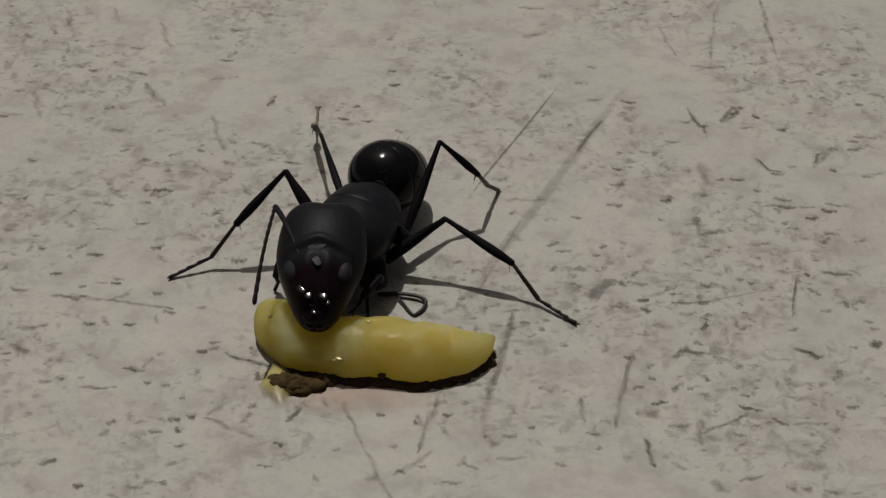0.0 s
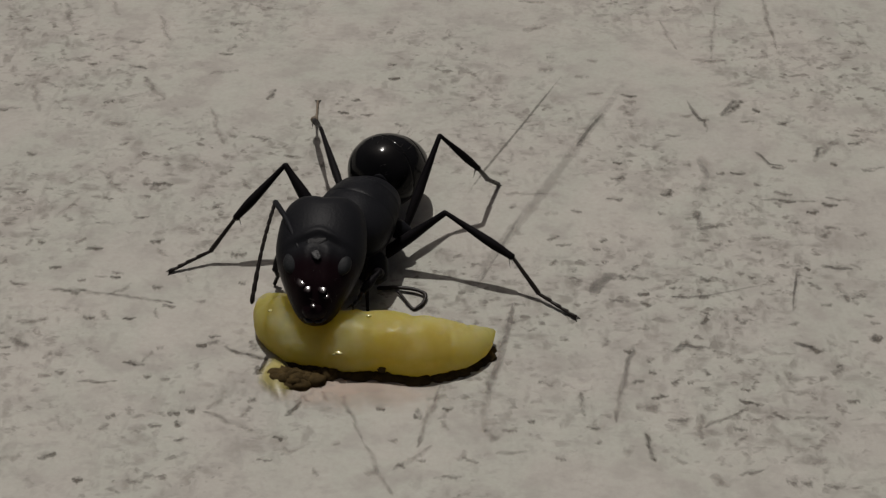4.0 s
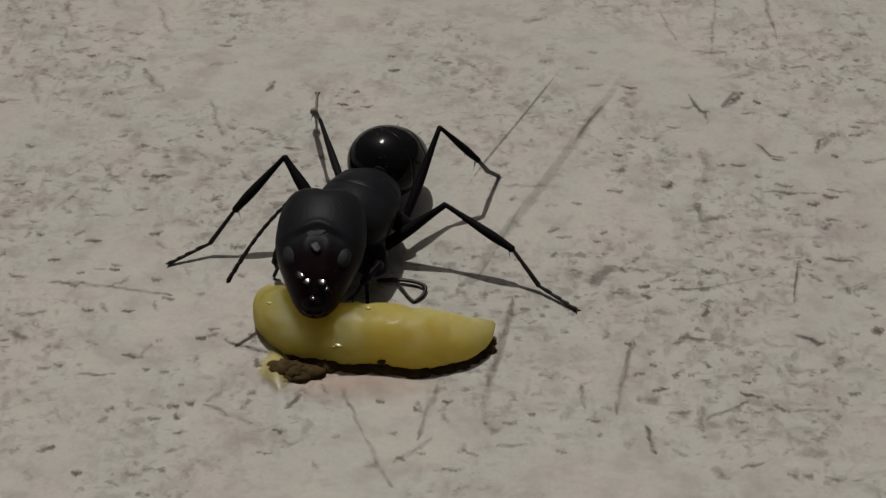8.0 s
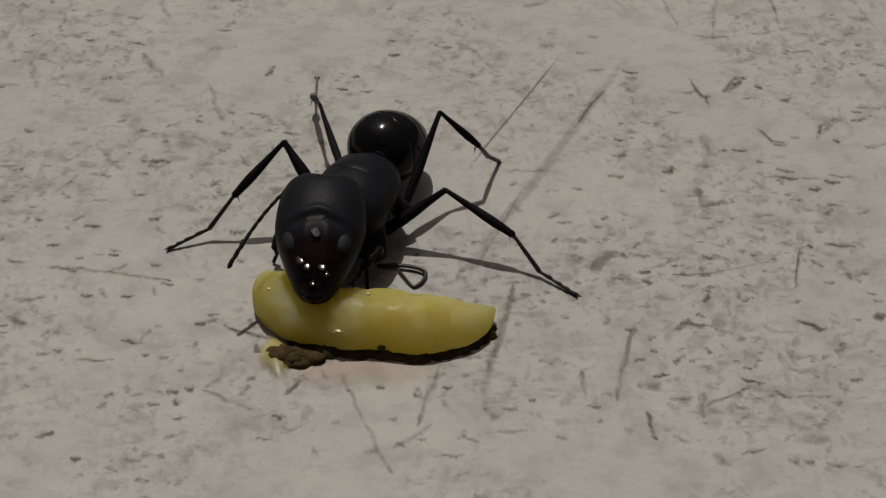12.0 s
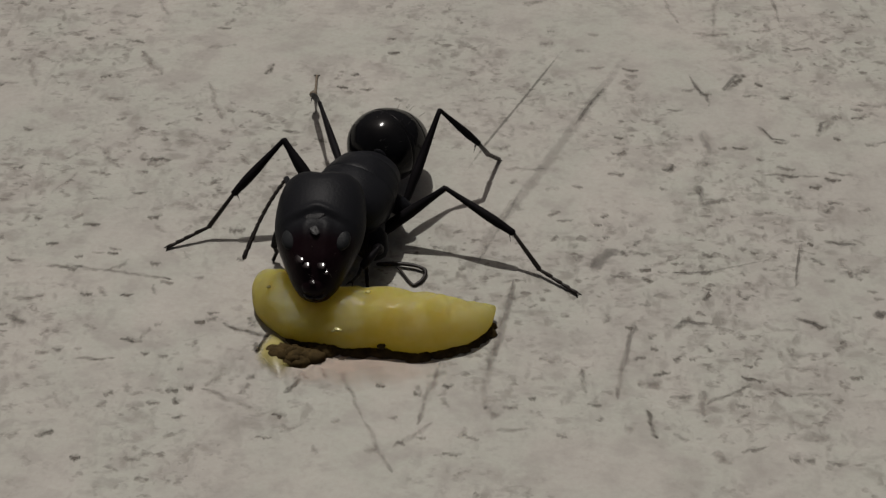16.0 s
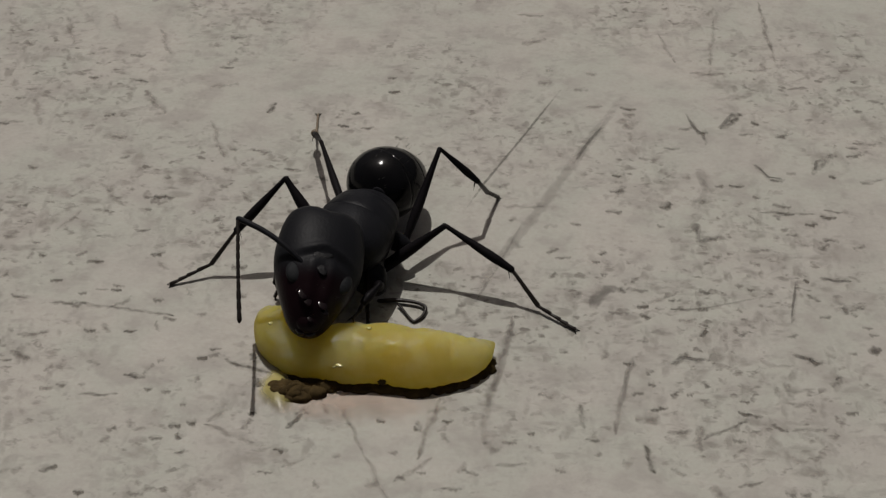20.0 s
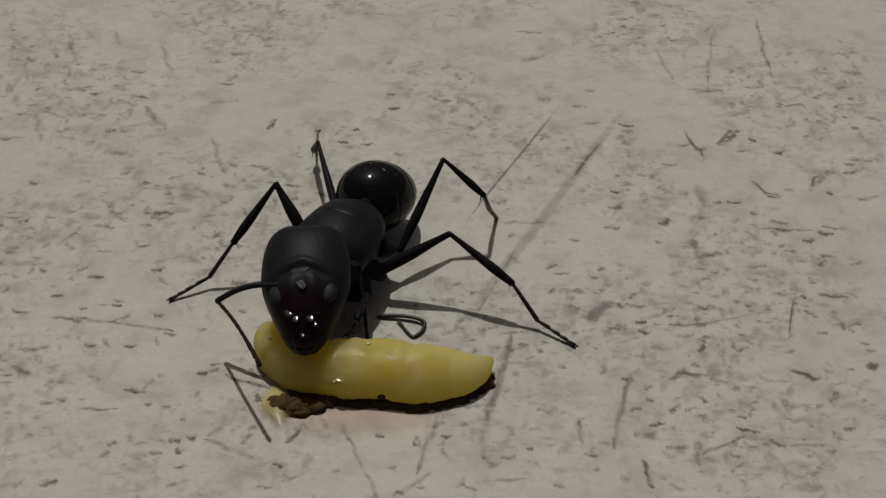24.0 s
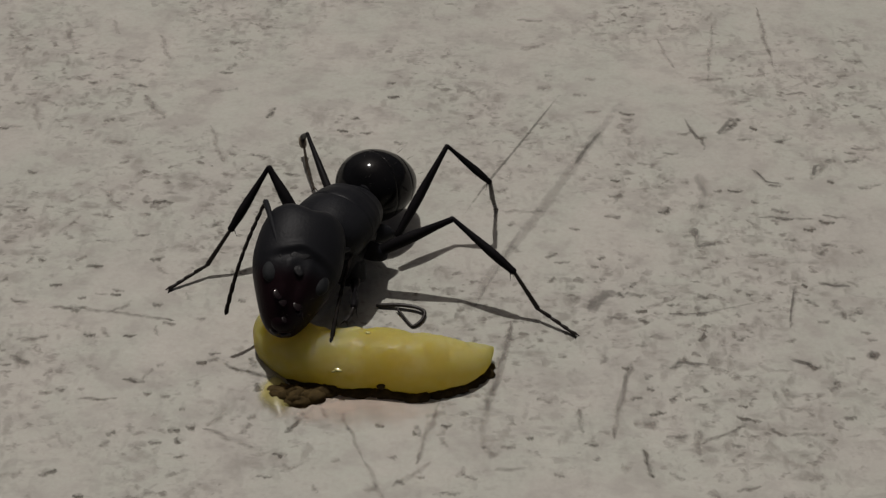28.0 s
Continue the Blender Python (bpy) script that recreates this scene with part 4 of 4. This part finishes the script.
rub(-8.62, -2.25, 1.68, -11, 0.09)
rub(-7.77, -2.56, 0.32, -4, 0.12)
nick(-9.96, -3.06, 0.28, 14, 0.17)
nick(-8.82, -3.11, 0.32, 13, 0.10)
rub(-9.50, -2.95, 0.43, -56, 0.12)
rub(-8.08, -2.92, 0.42, -74, 0.08)
scuff(-11.59, -3.19, 0.78, 7, 0.12)
rub(-11.74, -4.05, 0.59, -23, 0.20)
rub(-12.12, -4.27, 0.28, 14, 0.09)
scuff(-10.88, -4.59, 0.31, 70, 0.13)
rub(-9.66, -4.39, 0.35, -19, 0.10)
nick(-8.46, -4.96, 0.55, -5, 0.13)
rub(-8.12, -4.65, 0.43, 70, 0.11)
nick(-8.50, -4.91, 0.20, -33, 0.13)
rub(-7.79, -4.30, 0.19, 7, 0.14)
rub(-8.02, -5.44, 0.18, 7, 0.13)
rub(-7.53, -5.52, 0.21, 12, 0.13)
nick(-6.69, -4.18, 0.22, 18, 0.16)
nick(-6.38, -4.06, 0.26, 32, 0.18)
rub(-6.35, -3.84, 0.28, 5, 0.09)
nick(-5.68, -4.44, 0.75, -29, 0.10)
nick(-5.05, -4.69, 0.71, -19, 0.11)
nick(-5.26, -4.26, 0.38, -47, 0.15)
rub(-10.39, -5.27, 0.27, 9, 0.16)
scuff(-10.82, -5.36, 0.30, 8, 0.18)
rub(-9.87, -5.24, 0.15, 8, 0.11)
rub(-9.36, -5.64, 0.99, 1, 0.09)
nick(-7.15, -6.83, 0.25, 20, 0.21)
nick(-6.70, -6.73, 0.20, 19, 0.19)
nick(-6.98, -7.23, 0.20, -47, 0.15)
rub(-7.59, -7.28, 0.30, 8, 0.10)
rub(-5.70, -7.14, 1.36, -29, 0.13)
rub(-8.30, -6.80, 0.37, -66, 0.12)
rub(-8.82, -6.93, 0.23, 47, 0.16)
scuff(-10.14, -7.15, 0.41, -60, 0.10)
nick(-7.00, -6.03, 0.12, 10, 0.13)
scuff(-6.74, -5.07, 0.23, 76, 0.08)
rub(-5.25, -6.78, 0.40, 73, 0.16)
rub(-5.13, -6.35, 0.20, 47, 0.14)
scuff(-6.03, -6.38, 0.75, 59, 0.15)
nick(-8.19, -1.75, 0.26, -0, 0.17)
rub(-6.89, -2.36, 0.21, 28, 0.12)
rub(-10.43, -1.46, 0.17, 26, 0.13)
rub(-5.77, -1.59, 0.18, -24, 0.14)
rub(-9.88, -1.30, 0.33, -0, 0.07)
nick(-9.47, -1.33, 0.23, 13, 0.13)
rub(-9.43, -1.13, 0.31, -9, 0.10)
rub(-12.87, -0.64, 0.24, 58, 0.16)
rub(-12.24, -1.61, 0.45, -16, 0.11)
nick(-5.00, -5.19, 0.28, -52, 0.17)
rub(-7.33, -1.45, 0.36, -57, 0.09)
nick(-10.27, -8.36, 0.40, 36, 0.18)
scuff(-11.18, -8.39, 0.61, 29, 0.16)
nick(-9.33, -9.21, 0.21, 10, 0.18)
nick(-4.25, -7.77, 0.34, -3, 0.12)
rub(-6.90, -7.79, 0.23, 26, 0.10)
rub(-7.88, -9.25, 0.37, -6, 0.11)
rub(-4.62, -8.54, 0.36, -0, 0.08)
rub(-8.92, -7.33, 0.24, 60, 0.13)
nick(-4.00, -6.67, 0.58, 57, 0.13)
rub(-3.68, -6.21, 0.58, 48, 0.13)
rub(-3.64, -6.30, 0.22, -53, 0.08)
rub(-3.16, -6.20, 0.34, -55, 0.10)
rub(-2.61, -6.38, 0.90, -71, 0.09)
scuff(-2.30, -7.27, 0.99, -70, 0.09)
scuff(-1.70, -8.78, 1.82, -67, 0.11)
rub(-2.50, -6.00, 0.16, -32, 0.16)
nick(-1.66, -6.68, 0.18, -0, 0.11)
nick(-0.67, -6.99, 0.23, -39, 0.13)
rub(-0.65, -6.84, 0.28, -83, 0.09)
rub(-0.17, -6.25, 0.46, 34, 0.18)
rub(0.01, -6.88, 0.39, 67, 0.14)
nick(0.14, -6.69, 0.26, 5, 0.11)
rub(0.09, -7.28, 0.34, -64, 0.13)
rub(-1.32, -7.80, 0.17, 29, 0.14)
rub(-1.11, -8.78, 0.22, 170, 0.12)
rub(-3.25, -8.94, 0.25, -52, 0.13)
rub(-2.79, -7.95, 0.18, 35, 0.11)
rub(-0.56, -8.55, 0.18, 6, 0.08)
scuff(0.47, -8.38, 0.36, 71, 0.15)
rub(0.71, -8.55, 0.38, -18, 0.12)
nick(0.23, -9.12, 0.43, -0, 0.10)
rub(-0.10, -9.18, 0.22, 5, 0.08)
nick(2.33, -7.12, 0.16, 15, 0.14)
rub(1.74, -7.46, 0.33, 4, 0.12)
rub(1.77, -8.25, 0.74, 6, 0.10)
scuff(-1.84, -8.94, 0.29, 43, 0.25)
scuff(-0.79, -8.44, 1.18, 43, 0.14)
scuff(-3.88, -8.19, 0.64, 28, 0.12)
nick(5.22, -1.36, 0.21, -45, 0.16)
nick(5.64, -1.33, 0.55, -5, 0.15)
nick(5.59, -0.94, 0.19, 42, 0.12)
rub(3.90, -1.56, 0.28, 63, 0.23)
nick(5.72, -2.05, 0.27, 21, 0.16)
nick(5.78, -2.47, 0.29, -25, 0.14)
scuff(6.19, -1.79, 0.58, 28, 0.15)
nick(5.03, -2.34, 0.52, 5, 0.10)
nick(7.47, -2.21, 0.29, 5, 0.10)
rub(6.94, -2.22, 0.77, -0, 0.07)
nick(7.58, -1.41, 0.27, -22, 0.15)
rub(6.60, -1.79, 0.17, 8, 0.10)
rub(7.36, -1.96, 0.13, -35, 0.12)
scuff(6.95, -2.65, 0.44, 19, 0.16)
nick(7.33, -3.18, 0.36, 68, 0.11)
rub(7.45, -2.95, 0.13, 169, 0.10)
rub(8.30, -3.11, 0.29, -78, 0.10)
nick(8.46, -3.24, 0.27, 38, 0.12)
rub(8.51, -2.23, 0.16, -51, 0.11)
rub(8.93, -1.32, 0.16, -9, 0.10)
nick(9.84, -3.32, 0.25, 34, 0.12)
rub(10.13, -1.86, 1.66, -105, 0.08)
nick(10.68, -1.73, 0.40, -38, 0.12)
nick(11.46, -0.92, 0.81, -5, 0.13)
nick(10.61, -0.93, 0.12, -25, 0.15)
scuff(11.25, -1.87, 0.40, 67, 0.22)
rub(11.46, -2.29, 0.25, 103, 0.15)
rub(11.80, -2.15, 0.34, 58, 0.17)
rub(11.98, -2.09, 0.22, -53, 0.20)
rub(11.73, -2.45, 0.16, -26, 0.12)
nick(10.90, -2.54, 0.27, 21, 0.13)
rub(12.02, -2.98, 0.24, -6, 0.10)
nick(12.15, -3.30, 0.22, -0, 0.12)
rub(12.01, -3.90, 0.33, 34, 0.23)
nick(12.07, -3.93, 0.20, -13, 0.21)
nick(6.50, -4.36, 0.38, 29, 0.12)
rub(6.98, -4.26, 0.78, -5, 0.21)
nick(5.08, -4.44, 0.14, 9, 0.13)
nick(5.63, -3.53, 0.32, -0, 0.12)
rub(5.68, -4.80, 0.20, 34, 0.16)
rub(5.71, -5.28, 0.16, -16, 0.13)
nick(5.28, -5.61, 0.28, 9, 0.13)
nick(10.00, -4.18, 0.54, -15, 0.14)
nick(10.30, -4.38, 0.36, -22, 0.14)
rub(10.73, -5.21, 0.38, 28, 0.17)
rub(10.82, -5.00, 0.15, 26, 0.12)
rub(6.27, -5.65, 0.22, 51, 0.12)
rub(6.70, -5.68, 0.13, 10, 0.11)
nick(7.20, -5.27, 0.24, -40, 0.13)
rub(8.14, -5.95, 0.20, 6, 0.09)
nick(5.75, -6.24, 0.28, 18, 0.12)
nick(5.95, -6.19, 0.18, -0, 0.09)
scuff(5.48, -6.60, 0.59, 21, 0.40)
nick(8.10, -6.40, 0.30, -12, 0.11)
nick(8.36, -6.48, 0.37, -10, 0.11)
rub(9.71, -6.05, 0.54, 2, 0.15)
nick(10.97, -6.36, 0.29, 13, 0.14)
rub(7.42, -7.05, 1.12, 30, 0.09)
rub(8.03, -6.72, 0.26, 24, 0.08)
rub(8.97, -6.94, 0.42, -37, 0.12)
rub(9.71, -7.03, 0.85, 7, 0.12)
scuff(10.79, -4.12, 0.24, -28, 0.19)
rub(11.40, -4.04, 0.17, 16, 0.13)
rub(5.13, -4.80, 0.82, -106, 0.11)
scuff(4.81, -6.05, 1.99, -103, 0.14)
nick(3.71, -6.52, 0.79, -82, 0.12)
nick(6.29, -7.09, 0.61, 6, 0.12)
scuff(6.83, -7.33, 0.83, -91, 0.21)
nick(7.82, -7.41, 0.30, -8, 0.15)
nick(5.38, -8.09, 0.93, -77, 0.14)
scuff(4.82, -8.18, 0.22, -16, 0.32)
rub(6.11, -8.53, 0.38, -25, 0.12)
scuff(7.12, -9.23, 0.50, -51, 0.36)
rub(7.91, -8.96, 0.62, 15, 0.11)
nick(8.91, -9.30, 0.23, 14, 0.20)
nick(9.27, -9.30, 0.23, 14, 0.20)
nick(9.97, -9.43, 0.50, -9, 0.12)
scuff(9.28, -8.10, 0.44, -13, 0.29)
scuff(9.71, -8.60, 0.45, 41, 0.21)
rub(1.94, -3.21, 0.25, -42, 0.21)
rub(2.88, -5.76, 0.53, -5, 0.17)
nick(3.96, -7.38, 0.30, 4, 0.12)
rub(3.05, -8.48, 0.22, -15, 0.12)
rub(4.53, -4.06, 0.25, 68, 0.11)
rub(4.05, -7.89, 0.15, 43, 0.14)
scuff(9.41, -5.52, 0.44, -89, 0.13)
scuff(9.08, -5.58, 0.33, -90, 0.11)

scratch("scratch", GOUGE, [(4.09, 9.14), (2.67, 6.35), (1.31, 3.76), (0.54, 2.08)], 0.09)
scratch("scratch", SCRATCH, [(6.72, 9.54), (5.79, 8.03), (4.42, 5.38), (2.86, 2.21), (2.04, 0.73), (1.26, -0.82), (0.45, -2.97)], 0.34)
scratch("scratch", GOUGE, [(5.29, 6.91), (4.73, 5.98), (4.42, 5.38), (4.06, 4.57)], 0.12)
scratch("scratch", SCRATCH, [(2.54, 2.02), (1.60, -0.31), (0.71, -2.42)], 0.09)
scratch("scratch", SCRATCH, [(2.10, -2.18), (1.75, -3.95), (1.34, -5.95)], 0.16)
scratch("scratch", SCRATCH, [(5.35, -3.96), (5.02, -5.08), (4.69, -6.39)], 0.14)
scratch("scratch", GOUGE, [(4.25, -2.31), (4.42, -1.72), (4.77, -1.33), (5.30, -1.25)], 0.36)
scratch("scratch", GOUGE, [(7.97, 7.54), (8.12, 6.75), (8.38, 6.29)], 0.1)
scratch("scratch", GOUGE, [(8.87, 6.56), (9.18, 6.91), (9.54, 7.54)], 0.16)
scratch("scratch", SCRATCH, [(7.96, 4.57), (8.15, 3.47), (8.00, 2.76), (7.60, 2.85)], 0.2)
scratch("scratch", SCRATCH, [(7.79, 1.80), (7.62, 0.85), (8.07, 0.99), (8.40, 1.20)], 0.16)
scratch("scratch", GOUGE, [(9.89, 4.69), (10.19, 4.04), (10.70, 3.93)], 0.08)
scratch("scratch", GOUGE, [(11.70, 4.33), (11.84, 4.86), (12.10, 4.92)], 0.12)
scratch("scratch", GOUGE, [(6.32, -4.46), (6.57, -4.23), (7.39, -4.32)], 0.14)
scratch("scratch", GOUGE, [(9.66, -4.12), (10.08, -4.26), (10.40, -4.42)], 0.14)
scratch("scratch", SCRATCH, [(11.32, -1.75), (11.54, -2.12), (11.13, -2.31)], 0.2)
scratch("scratch", GOUGE, [(10.30, -0.96), (9.98, -2.31), (9.91, -2.70)], 0.07)
scratch("scratch", GOUGE, [(11.15, -0.83), (11.42, -0.98), (11.91, -0.96)], 0.12)
scratch("scratch", GOUGE, [(11.86, -3.92), (12.20, -3.92)], 0.3)
scratch("scratch", SCRATCH, [(6.38, -2.21), (7.51, -2.16), (9.53, -1.58)], 0.07)


# ---- how the ant moves ----
def motions():
    for ob, pose_at in MOVERS:
        walk(ob, [(k / 5, mm(pose_at(k / 5))) for k in range(141)])


motions()
